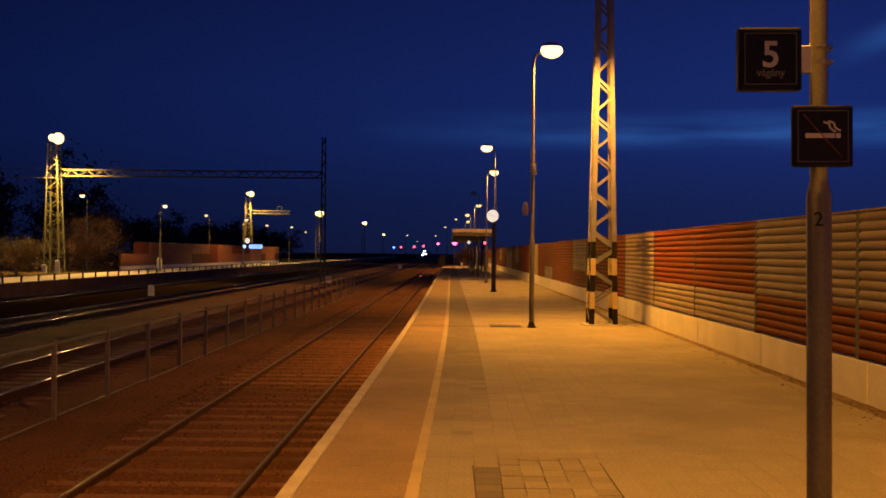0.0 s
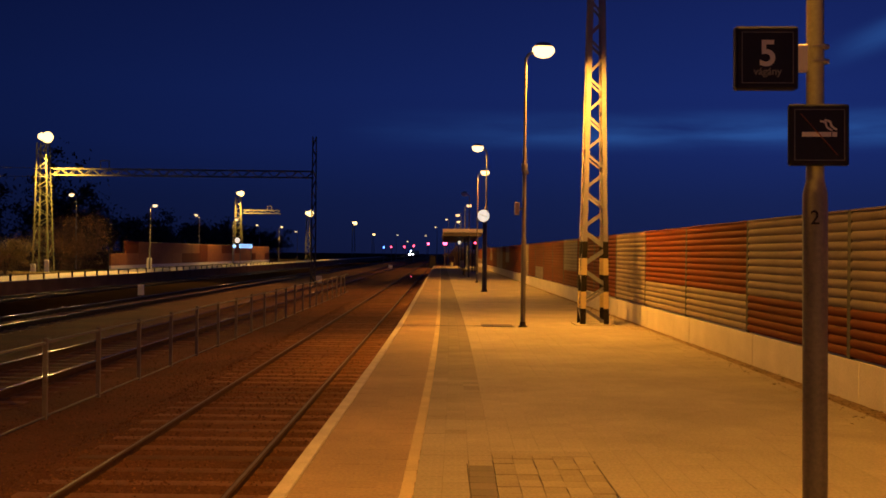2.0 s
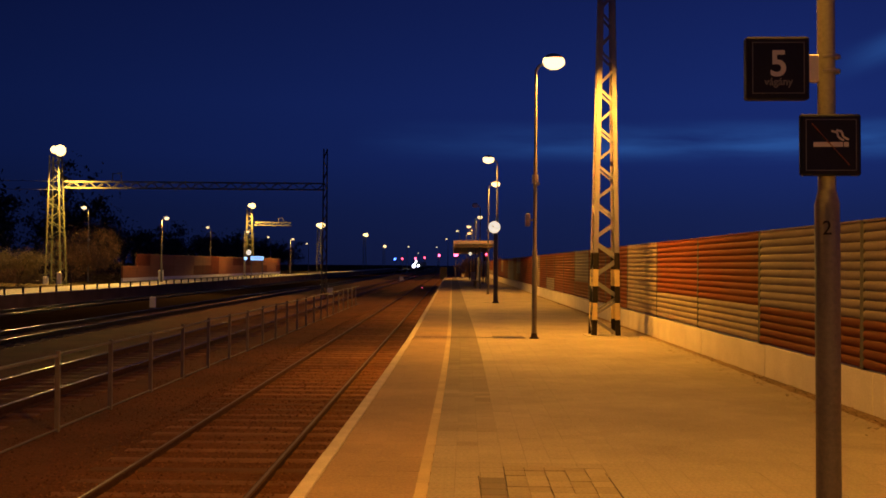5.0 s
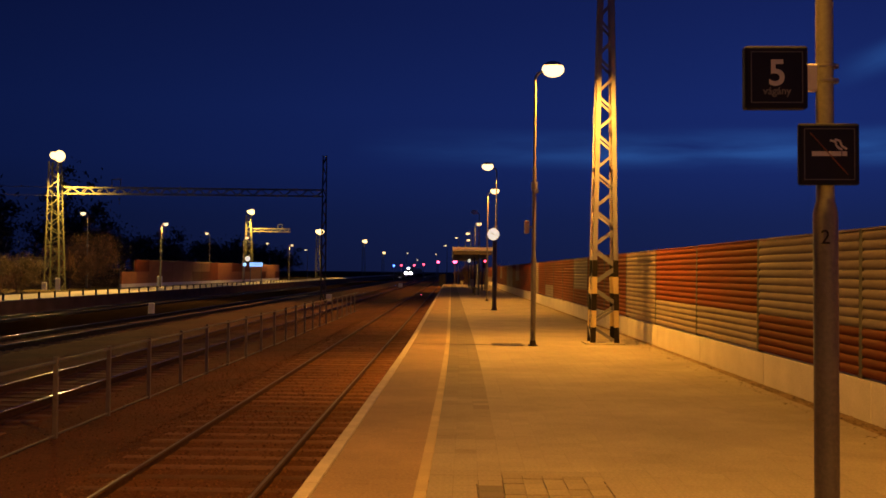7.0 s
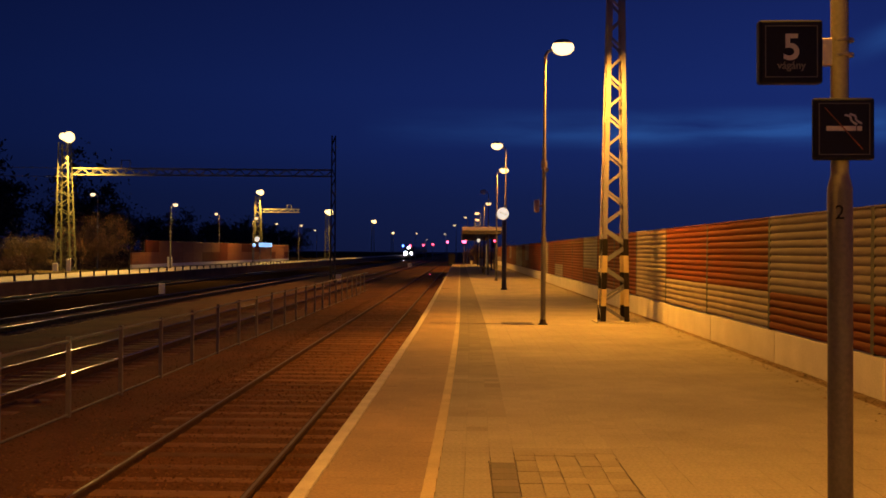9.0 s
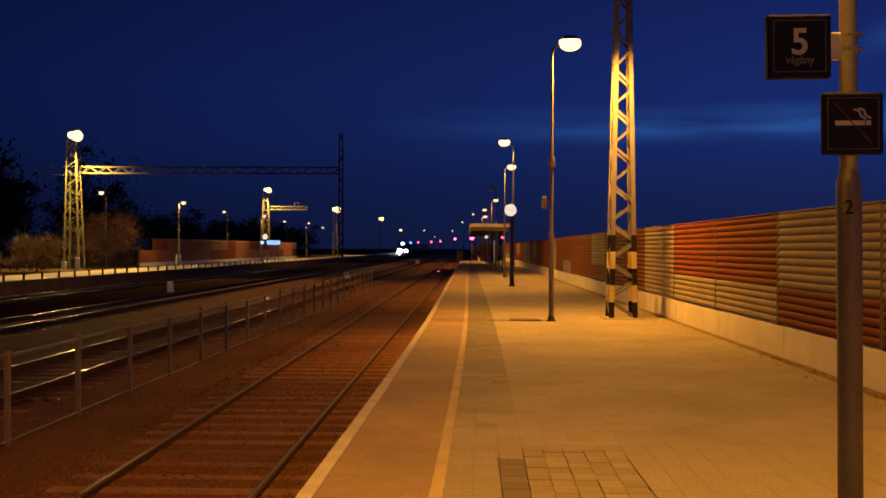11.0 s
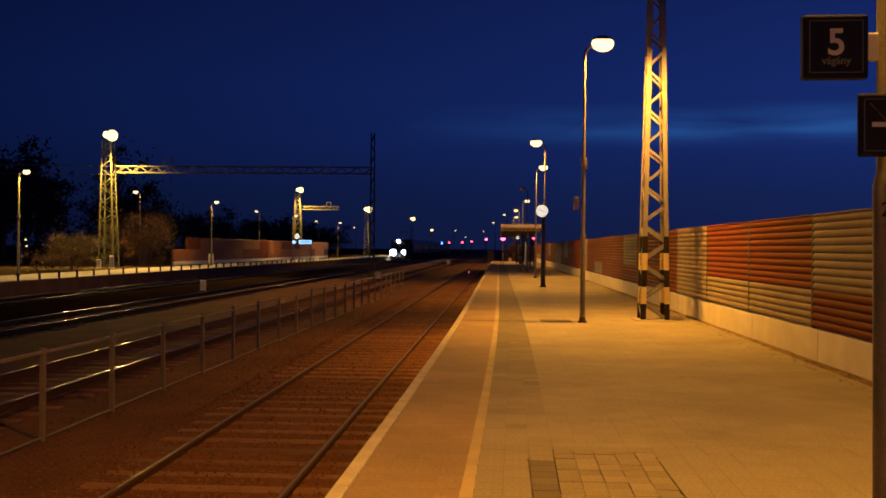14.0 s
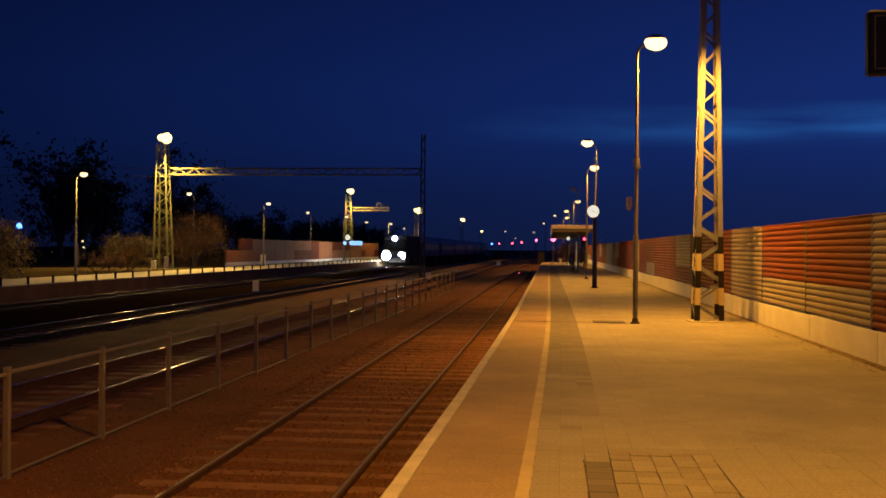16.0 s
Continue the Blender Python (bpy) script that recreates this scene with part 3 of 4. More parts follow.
def build_platform():
    pl = thing("platform", (0, 0, 0), "paved station platform with pale kerb and yellow safety line", "platform", kind="structure")
    bm = B()
    box(bm, EDGE + 0.04, WALL + 1.5, -30, 134, -0.9, -0.03)
    part("platform_slab", bm, M["joint"], pl, "sand bed and slab under the paving")
    # kerb stones
    kb = B()
    box(kb, EDGE, EDGE + 0.108, 0.004, 0.996, -0.18, 0.004, 0.008)
    kerb_mesh = mesh("kerb_stone", kb, M["kerb"])
    for i in range(133):
        o = piece("kerb_stone", kerb_mesh, pl, (bend(i) + random.uniform(-0.002, 0.002), i, random.uniform(-0.003, 0.002)))
        o.rotation_euler.z = math.atan(bend(i) - bend(i + 1))
    bm = B()
    box(bm, EDGE, EDGE + 0.115, 133, 134, -0.18, 0.003)
    box(bm, EDGE + bend(0), EDGE + bend(0) + 0.115, -30, 0, -0.18, 0.003)
    part("kerb", bm, M["kerb"], pl)
    bm = B()
    box(bm, EDGE + 0.02, EDGE + 0.06, -30, 134, -0.9, -0.17)
    part("edge_wall", bm, M["concrete"], pl, "shaded concrete platform face")
    # paving: columns of pavers from the kerb to the barrier
    size = 0.2
    cols = []
    x = EDGE + 0.12
    for w, mat in [(0.184, "red_paver")] * 4 + [(0.09, "yellow")] + [(0.19, "paver")] * 2 + [(0.19, "dark_strip")] + [(0.2, "paver")] * 19 + [(0.14, "paver")]:
        cols.append((x, w, mat))
        x += w + 0.0005
    geo = {}
    near_mesh = {}

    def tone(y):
        """Paver colour for the walking strip, stepped darker with distance along the platform."""
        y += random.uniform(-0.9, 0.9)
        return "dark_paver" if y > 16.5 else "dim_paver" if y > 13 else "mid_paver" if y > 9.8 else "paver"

    for ci, (x, w, mat) in enumerate(cols):
        length = 0.4 if mat == "yellow" else size
        off = 0.5 * length * (ci % 2) if mat == "paver" and ci > 12 else 0
        y = 3.0 - off
        while y < 62:
            m = mat
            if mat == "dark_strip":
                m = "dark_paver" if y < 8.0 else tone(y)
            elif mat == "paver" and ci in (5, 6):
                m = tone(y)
            z = random.uniform(-0.0009, 0.0006)
            if 0.55 < x < 1.36 and 6.0 < y < 8.3:
                y += length
                continue
            if 6.4 < y < 8.55 and 0.0 <= x < 3.4:
                patch = 0.36 < x < 0.55 and y < 8.2
                key = (m, w, length, patch)
                if key not in near_mesh:
                    b = B()
                    g = 0.0035 if patch else 0.0006
                    box(b, g, w - g, g, length - g, -0.03, 0, 0.003 if patch else 0.001)
                    near_mesh[key] = mesh("paving_stone", b, M[m])
                piece("paving_stone", near_mesh[key], pl, (x + bend(y), y, z))
            else:
                geo.setdefault(m, []).append((x + bend(y), y, z, w, length))
            y += length
    # the settled patch: smaller worn pavers, uneven and with open joints
    x_end = cols[11][0] + 0.2
    across, along = (x_end - cols[8][0]) / 5, 0.199
    b = B()
    box(b, 0.0022, across - 0.0022, 0.002, along - 0.002, -0.04, 0, 0.003)
    worn = mesh("paving_stone", b, M["worn_paver"])
    for i in range(5):
        for j in range(13):
            y = 5.9 + along * j
            o = piece("paving_stone", worn, pl, (cols[8][0] + across * i + bend(y) + random.uniform(-0.002, 0.002), y, random.uniform(-0.004, 0.002)))
            o.rotation_euler = (radians(random.uniform(-0.7, 0.7)), radians(random.uniform(-0.8, 0.8)), radians(random.uniform(-0.5, 0.5)))
    for m, items in geo.items():
        vs, fs = [], []
        for x, y, z, w, l in items:
            g, c = (0.0002, 0.0005)
            k = len(vs)
            vs += [(x + g, y + g, -0.03), (x + w - g, y + g, -0.04), (x + w - g, y + l - g, -0.04), (x + g, y + l - g, -0.04)]
            vs += [(x + g, y + g, z - c), (x + w - g, y + g, z - c), (x + w - g, y + l - g, z - c), (x + g, y + l - g, z - c)]
            h = g + c
            vs += [(x + h, y + h, z), (x + w - h, y + h, z), (x + w - h, y + l - h, z), (x + h, y + l - h, z)]
            for r in (0, 4):
                for i in range(4):
                    j = (i + 1) % 4
                    fs.append((k + r + i, k + r + j, k + r + 4 + j, k + r + 4 + i))
            fs.append((k + 8, k + 9, k + 10, k + 11))
        me = bpy.data.meshes.new("paving")
        me.from_pydata(vs, [], fs)
        me.materials.append(M[m])
        o = new("paving", me)
        o.parent = pl
        o["kind"] = "stuff"
    # paving further along, laid in long strips
    for x0, x1, m in ((cols[0][0], cols[3][0] + 0.19, "red_paver"), (cols[4][0], cols[4][0] + 0.09, "yellow"), (cols[5][0], cols[7][0] + 0.19, "dark_paver"), (cols[8][0], cols[-1][0] + 0.14, "paver")):
        for y0, y1 in ((62.01, 134), (-30, 2.89)):
            bm = B()
            box(bm, x0 + 0.002 + bend(y0), x1 - 0.002 + bend(y0), y0, y1, -0.04, 0)
            o = part("paving", bm, M[m], pl)
            o["kind"] = "stuff"
    # gravel strip before the barrier
    bm = B()
    box(bm, cols[-1][0] + 0.05, WALL + 0.4, -30, 134, -0.06, -0.012)
    tagged(part("gravel_strip", bm, M["gravel"]), "dirty gravel strip at the foot of the barrier", "gravel", kind="stuff")
    # open joints at the settled patch
    for x0, y0, y1 in ((cols[7][0] - 0.004, 5.6, 8.05), (x_end - 0.004, 6.7, 8.2)):
        bm = B()
        x0 += bend(7.2)
        box(bm, x0, x0 + 0.010, y0, y1, -0.02, 0.0016, 0.0006)
        part("open_joint", bm, M["open_joint"], pl, "dark gap between settled pavers")
    # transverse drain joints
    for y in (23.4, 45.2, 66.5):
        bm = B()
        box(bm, EDGE + 0.12, 1.7, y, y + 0.05, -0.02, 0.003, 0.002)
        part("drain_channel", bm, M["iron"], pl, "narrow dark drain slot across the paving")


def build_dark_plate(x, y, w, d):
    t = thing("manhole_cover", (x, y, 0), "dark square ribbed plate set in the platform paving", "manhole cover", "covers")
    bm = B()
    box(bm, -w / 2, w / 2, -d / 2, d / 2, -0.01, 0.006, 0.003)
    part("frame", bm, M["iron"], t)
    bm = B()
    for i in range(6):
        box(bm, -w / 2 + 0.03 + i * (w - 0.06) / 6, -w / 2 + 0.015 + (i + 1) * (w - 0.06) / 6, -d / 2 + 0.03, d / 2 - 0.03, 0.006, 0.01)
    part("lid", bm, M["iron"], t)


def build_barrier():
    """Noise barrier of ribbed red and grey panels over a concrete plinth."""
    wl = thing("noise_barrier", (WALL, 0, 0), "noise barrier of ribbed red and grey panels on concrete plinth", "noise barrier", kind="structure")

    def ribbed(n, pitch, mat):
        bm = B()
        pts = []
        for i in range(n):
            z = i * pitch
            for u, d in ((0.0, 0.0), (0.08, -0.008), (0.22, -0.021), (0.5, -0.027), (0.78, -0.021), (0.92, -0.008), (0.98, 0.0)):
                pts.append((d, z + u * pitch))
        pts += [(0, n * pitch), (0.11, n * pitch), (0.11, 0)]
        extrude_profile(bm, pts, 0.05, 3.95)
        return mesh("panel", bm, M[mat], True)

    pitch = 1.66 / 15
    up = {c: ribbed(10, pitch, c) for c in ("red_panel", "grey_panel")}
    low = {c: ribbed(5, pitch, c) for c in ("red_panel", "grey_panel")}
    bm = B()
    box(bm, -0.02, 0.12, 0.014, 3.986, -0.1, 0.455, 0.008)
    plinth = mesh("plinth_slab", bm, M["plinth"])
    bm = B()
    box(bm, -0.022, -0.008, -0.05, 0.05, 0.47, 2.165)
    box(bm, 0.122, 0.136, -0.055, 0.055, -0.1, 2.17)
    box(bm, -0.008, 0.122, -0.012, 0.012, 0.458, 2.17)
    post = mesh("post", bm, M["dark_steel"])
    caps = {}
    for c in ("red_panel", "grey_panel"):
        bm = B()
        box(bm, -0.03, 0.12, 0.05, 3.95, 2.141, 2.168, 0.006)
        caps[c] = mesh("cap_strip", bm, M[c])
    scheme = {2: "gr", 3: "gr", 4: "rg", 5: "rg", 6: "gg", 7: "rr", 8: "rr", 9: "gr", 10: "rr", 11: "rr", 12: "rg", 13: "rr"}
    for k in range(-4, 33):
        s = scheme.get(k) or random.choice(("gr", "rr", "rr", "rg", "gg"))
        names = {"r": "red_panel", "g": "grey_panel"}
        piece("panel", up[names[s[0]]], wl, (0, 4 * k, 0.48 + 5 * pitch))
        piece("panel", low[names[s[1]]], wl, (0, 4 * k, 0.48))
        piece("cap_strip", caps[names[s[0]]], wl, (0, 4 * k, 0))
        piece("plinth_slab", plinth, wl, (0, 4 * k - 0.3, random.uniform(-0.012, 0.004)))
        piece("post", post, wl, (0, 4 * k, 0))


# ---- lamps ----
def build_lamp(x, y, z, side, height, mat_bowl, label, group, head=0.255, pole_r=0.045):
    """A street lamp with a stepped pole, a short arm, and one head."""
    t = thing("street_lamp", (x, y, z), label, "street lamp", group)
    bm = B()
    q = pole_r
    lathe(bm, [(q * 1.28, 0), (q * 1.28, height * 0.318), (q * 0.92, height * 0.329), (q * 0.90, height * 0.655), (q * 0.72, height * 0.665), (q * 0.58, height - 0.08)])
    part("pole", bm, M["pole"], t, "grey steel pole in three steps", True)
    bm = B()
    tube(bm, (0, 0, 0), (0, 0, 0.03), pole_r * 2.3, pole_r * 2.3, 16)
    tube(bm, (0, 0, 0.03), (0, 0, 0.12), pole_r * 1.7, pole_r * 1.35, 16)
    part("base_plate", bm, M["iron"], t, "", True)
    bm = B()
    tube(bm, (0, 0, height * 0.57), (0, 0, height * 0.60), pole_r * 1.5, pole_r * 1.5, 16)
    part("collar", bm, M["steel"], t, "clamp ring", True)
    bm = B()
    tube(bm, (0, 0, height - 0.1), (side * 0.06, 0, height), pole_r * 0.7, pole_r * 0.7, 10)
    tube(bm, (side * 0.05, 0, height), (side * 0.22, 0, height + 0.07), pole_r * 0.7, pole_r * 0.6, 10)
    part("arm", bm, M["pole"], t, "", True)
    bm = B()
    ball(bm, (side * 0.39, 0, height + 0.1), head, 1.0, 0.55, 0.74, 20, 12)
    bmesh.ops.bisect_plane(bm, geom=bm.verts[:] + bm.edges[:] + bm.faces[:], plane_co=(0, 0, height + 0.185), plane_no=(0, 0, -1), clear_outer=True)
    part("head_shell", bm, M["steel"], t, "", True)
    bm = B()
    ball(bm, (side * 0.39, 0, height + 0.098), head * 0.97, 1.0, 0.55, 0.70, 20, 12)
    bmesh.ops.bisect_plane(bm, geom=bm.verts[:] + bm.edges[:] + bm.faces[:], plane_co=(0, 0, height + 0.183), plane_no=(0, 0, 1), clear_outer=True)
    o = part("bowl", bm, mat_bowl, t, "glowing glass bowl", True)
    o.visible_shadow = False
    return t


def build_signs():
    """Two square signs on the lamp pole near the camera."""
    px, py = 1.826, 5.0
    t = thing("platform_sign", (px + 0.013, py, 0.011), "dark blue track number sign clamped beside the lamp pole", "sign", "pole signs")
    t.rotation_euler.y = radians(-0.55)
    bm = B()
    box(bm, -0.403, -0.105, -0.045, 0.02, 2.40, 2.70, 0.012)
    part("sign_box", bm, M["sign_blue"], t, "dark blue box")
    bm = B()
    for x0, x1, z0, z1 in ((-0.377, -0.131, 2.668, 2.672), (-0.377, -0.131, 2.428, 2.432), (-0.377, -0.373, 2.432, 2.668), (-0.135, -0.131, 2.432, 2.668)):
        box(bm, x0, x1, -0.0475, -0.044, z0, z1)
    part("border_line", bm, M["sign_line"], t)
    letters("5", 0.172, 0.001, M["sign_white"], t, "numeral", (-0.254, -0.0475, 2.564), bold=0.003)
    letters("vágány", 0.05, 0.001, M["sign_grey"], t, "lettering", (-0.254, -0.0475, 2.483), bold=0.0008)
    bm = B()
    box(bm, -0.1045, -0.04, -0.012, 0.03, 2.49, 2.62, 0.006)
    part("bracket", bm, M["white"], t, "pale clamp bracket")
    bm = B()
    tube(bm, (0, 0, 2.53), (0, 0, 2.545), 0.052, 0.052, 16)
    part("clamp_band", bm, M["steel"], t, "", True)
    bm = B()
    tube(bm, (0, 0, 2.60), (0, 0, 2.615), 0.052, 0.052, 16)
    part("clamp_band", bm, M["steel"], t, "", True)
    s = thing("no_smoking_sign", (px, py, 0), "dark blue no smoking sign fixed to the lamp pole", "sign", "pole signs")
    s.rotation_euler.y = radians(-0.55)
    bm = B()
    box(bm, -0.152, 0.134, -0.085, -0.05, 2.046, 2.337, 0.012)
    part("sign_plate", bm, M["sign_blue"], s, "dark blue plate")
    bm = B()
    f = -0.0875
    for x0, x1, z0, z1 in ((-0.128, 0.110, 2.308, 2.312), (-0.128, 0.110, 2.070, 2.074), (-0.128, -0.124, 2.074, 2.308), (0.106, 0.110, 2.074, 2.308)):
        box(bm, x0, x1, f, f + 0.003, z0, z1)
    part("border_line", bm, M["sign_line"], s)
    bm = B()
    box(bm, -0.092, 0.045, f, f + 0.003, 2.182, 2.204)
    part("cigarette", bm, M["sign_white"], s)
    bm = B()
    box(bm, 0.05, 0.072, f, f + 0.003, 2.182, 2.204)
    part("cigarette_tip", bm, M["sign_white"], s)
    for dx, dz in ((0.0, 0.0), (-0.022, -0.004)):
        bm = B()
        curl = [(0.072 + dx - 0.058 * u - 0.010 * math.sin(u * 6.28), f + 0.0015, 2.215 + dz + 0.045 * u + 0.006 * math.sin(u * 3.14)) for u in (0, 0.12, 0.25, 0.38, 0.5, 0.62, 0.75, 0.88, 1)]
        for a, b in zip(curl, curl[1:]):
            bar(bm, a, b, 0.003, 0.009)
        part("smoke_wisp", bm, M["sign_white"], s)
    bm = B()
    bar(bm, (-0.10, f - 0.001, 2.29), (0.075, f - 0.001, 2.095), 0.008, 0.003)
    part("red_stroke", bm, M["sign_red"], s)
    bm = B()
    box(bm, -0.02, 0.02, -0.05, -0.03, 2.1, 2.14)
    part("clamp", bm, M["steel"], s)
    bm = B()
    box(bm, -0.02, 0.02, -0.05, -0.03, 2.26, 2.30)
    part("clamp", bm, M["steel"], s)
    letters("2", 0.095, 0.001, M["black"], s, "stencilled_numeral", (-0.022, -0.061, 1.80))


# ---- lattice masts ----
def build_mast(x, y, z, base, top, height, lit, label, hazard=False, group="catenary masts", panels=16):
    t = thing("lattice_mast", (x, y, z), label, "catenary mast", group)

    def half(h):
        return (base + (top - base) * h / height) / 2

    leg_w = 0.06 if base < 0.55 else 0.105
    for sx in (-1, 1):
        for sy in (-1, 1):
            a, b = half(0), half(height)
            z0 = 1.92 if hazard else 0.0
            bm = B()
            angle_bar(bm, (sx * half(z0), sy * half(z0), z0), (sx * b, sy * b, height), leg_w, 0.014, -sx, -sy)
            leg = part("leg", bm, lit, t)
            if hazard:
                for i in range(5):
                    bm = B()
                    h0, h1 = i * 0.384, (i + 1) * 0.384
                    angle_bar(bm, (sx * half(h0), sy * half(h0), h0 + 0.001), (sx * half(h1), sy * half(h1), h1), leg_w + 0.012, 0.02, -sx, -sy)
                    part("hazard_band", bm, M["black" if i % 2 == 0 else "hazard"], leg, "black paint" if i % 2 == 0 else "yellow paint")
    step = height / panels
    for face in range(4):
        for i in range(panels):
            bm = B()
            h0, h1 = i * step + 0.03, (i + 1) * step - 0.03
            s = 1 if (i + (face // 2)) % 2 else -1
            a, b = half(h0) - 0.02, half(h1) - 0.02
            if face < 2:
                f = 1 if face else -1
                bar(bm, (-s * a, f * (a + 0.004), h0), (s * b, f * (b + 0.004), h1), 0.012, 0.055)
            else:
                f = 1 if face == 3 else -1
                bar(bm, (f * (a + 0.004), -s * a, h0), (f * (b + 0.004), s * b, h1), 0.012, 0.055)
            part("brace", bm, lit, t)
    bm = B()
    w = base / 2 + 0.12
    box(bm, -w, w, -w, w, -0.12, 0.03, 0.02)
    part("footing", bm, M["concrete"], t)
    return t


def build_gantry(x0, x1, y, z, depth=0.45):
    """A lattice beam across the tracks."""
    t = thing("gantry_beam", (x0, y, z), "olive lattice steel beam spanning the tracks between masts", "gantry beam", "gantry beams")
    L = x1 - x0
    for sy in (-0.2, 0.2):
        for dz in (0, depth):
            bm = B()
            box(bm, 0, L, sy - 0.04, sy + 0.04, dz - 0.04, dz + 0.04)
            part("chord", bm, M["mast_green"], t)
    n = int(L / 0.55)
    for sy in (-0.2, 0.2):
        bm = B()
        for i in range(n):
            s = i % 2
            bar(bm, (L * i / n, sy, depth * s), (L * (i + 1) / n, sy, depth * (1 - s)), 0.04, 0.04)
        part("lacing", bm, M["mast_green"], t)
    for xx in (3.4,):
        if xx > L:
            continue
        bm = B()
        bar(bm, (xx, 0, depth), (xx, 0, depth + 0.6), 0.05, 0.05)
        bar(bm, (xx + 0.62, 0, depth), (xx + 0.62, 0, depth + 0.6), 0.05, 0.05)
        bar(bm, (xx - 0.02, 0, depth + 0.6), (xx + 0.64, 0, depth + 0.6), 0.05, 0.05)
        part("insulator_frame", bm, M["mast_green"], t)
    return t


def build_floodlight(x, y, z, r):
    t = thing("floodlight", (x, y, z), "glowing sodium floodlight on top of a lattice mast", "floodlight", "floodlights")
    bm = B()
    ball(bm, (r * 0.28, -0.1, 0), r * 0.78, 1, 0.6, 1)
    part("lens", bm, M["flood"], t, "glowing glass", True).visible_shadow = False
    bm = B()
    ball(bm, (-r * 0.6, -0.05, r * 0.12), r * 0.5, 1, 0.6, 1)
    part("lens", bm, M["flood"], t, "glowing glass", True).visible_shadow = False
    bm = B()
    box(bm, -r * 0.7, r * 0.7, 0.05, 0.4, -r * 0.6, r * 0.6, 0.05)
    part("housing", bm, M["steel"], t)
    bm = B()
    bar(bm, (0, 0.2, -r * 0.6), (-0.3, 0.4, -1.0), 0.06, 0.06)
    part("bracket", bm, M["steel"], t)


# ---- fence between tracks ----
def build_fence():
    f = thing("track_fence", (-5.36, 0, 0), "low galvanised fence of posts and thin rails between tracks", "fence", kind="structure")
    bm = B()
    box(bm, -0.031, 0.031, -0.031, 0.031, -0.95, 0.385, 0.006)
    post = mesh("post", bm, M["fence"])
    bm = B()
    box(bm, -0.018, 0.018, 0.03, 2.19, 0.312, 0.348, 0.005)
    rail = mesh("top_rail", bm, M["fence"])
    bm = B()
    box(bm, -0.012, 0.012, 0.03, 2.19, -0.69, -0.668, 0.004)
    low = mesh("bottom_rail", bm, M["fence"])
    y = 12.12 - 7 * 2.22
    for i in range(29):
        dz = random.uniform(-0.012, 0.012)
        piece("post", post, f, (0, y, dz))
        piece("top_rail", rail, f, (0, y, dz))
        piece("bottom_rail", low, f, (0, y, dz))
        y += 2.22


# ---- far platform ----
FAR_EDGE = -21.25


def build_far_platform():
    pl = thing("far_platform", (0, 0, 0), "pale concrete platform across the tracks with low posts", "platform", kind="structure")
    bm = B()
    box(bm, -25.2, FAR_EDGE, -20, 420, -1.0, -0.06)
    part("platform_slab", bm, M["far_face"], pl, "brown concrete side")
    bm = B()
    box(bm, -25.2, FAR_EDGE + 0.06, -20, 420, -0.055, 0.0, 0.01)
    part("platform_top", bm, M["concrete"], pl, "pale paved surface")
    bm = B()
    box(bm, -400, -25.21, -60, 900, -1.0, -0.04)
    tagged(part("scrub_ground", bm, M["scrub"]), "dry dark scrubby ground beyond the far platform", "ground", kind="structure")
    bm = B()
    box(bm, -0.04, 0.04, -0.05, 0.05, -0.1, 0.33, 0.01)
    post = mesh("edge_post", bm, M["black"])
    for i in range(55):
        piece("edge_post", post, pl, (FAR_EDGE + 0.02, 36.64 + 2.17 * i, 0))


def build_far_barrier():
    wl = thing("far_noise_barrier", (-27.4, 0, 0), "low red and pink panelled noise barrier beyond the far platform", "noise barrier", kind="structure")
    meshes = {}
    for c in ("red_panel", "faded_panel"):
        bm = B()
        pts = []
        for i in range(8):
            pts += [(0.0, i * 0.13), (0.04, i * 0.13 + 0.05), (0.04, i * 0.13 + 0.08)]
        pts += [(0, 1.04), (-0.1, 1.04), (-0.1, 0)]
        extrude_profile(bm, pts, 0.03, 3.97)
        meshes[c] = mesh("panel", bm, M[c])
    bm = B()
    box(bm, -0.16, -0.102, -0.06, 0.06, 0, 2.32)
    post = mesh("post", bm, M["dark_steel"])
    bm = B()
    box(bm, -0.1, 0.03, 0.03, 3.97, -0.05, 0.26)
    plinth = mesh("plinth_slab", bm, M["plinth"])
    for k in range(20):
        y = 87 + 4 * k
        piece("plinth_slab", plinth, wl, (0, y, 0))
        piece("panel", meshes[random.choice(("red_panel", "faded_panel", "faded_panel"))], wl, (0, y, 0.26))
        if k:
            piece("panel", meshes[random.choice(("red_panel", "faded_panel", "faded_panel"))], wl, (0, y, 1.30))
        o = piece("post", post, wl, (0, y, 0))
        if not k:
            o.scale.z = 0.72


def build_station_sign(y):
    t = thing("lit_station_sign", (-23.7, y, 0), "illuminated blue and white station sign on two posts", "sign")
    bm = B()
    box(bm, 0.15, 1.65, -0.06, 0.06, 1.95, 2.4, 0.02)
    part("sign_box", bm, M["blue_sign"], t, "glowing pale blue panel")
    bm = B()
    for i in range(7):
        box(bm, 0.35 + i * 0.16, 0.46 + i * 0.16, -0.066, -0.06, 2.10, 2.26)
    part("writing_bar", bm, M["white"], t)
    for x in (0.25, 1.55):
        bm = B()
        tube(bm, (x, 0, 0), (x, 0, 1.96), 0.04)
        part("post", bm, M["pole"], t)
    c = thing("blue_lamp", (-23.95, y - 0.5, 0), "small glowing blue lamp on a thin post", "lamp")
    bm = B()
    ball(bm, (-0.1, 0, 2.15), 0.2)
    part("bulb", bm, M["blue_sign"], c, "", True)
    bm = B()
    tube(bm, (-0.1, 0, 0), (-0.1, 0, 2.0), 0.04)
    part("post", bm, M["pole"], c)


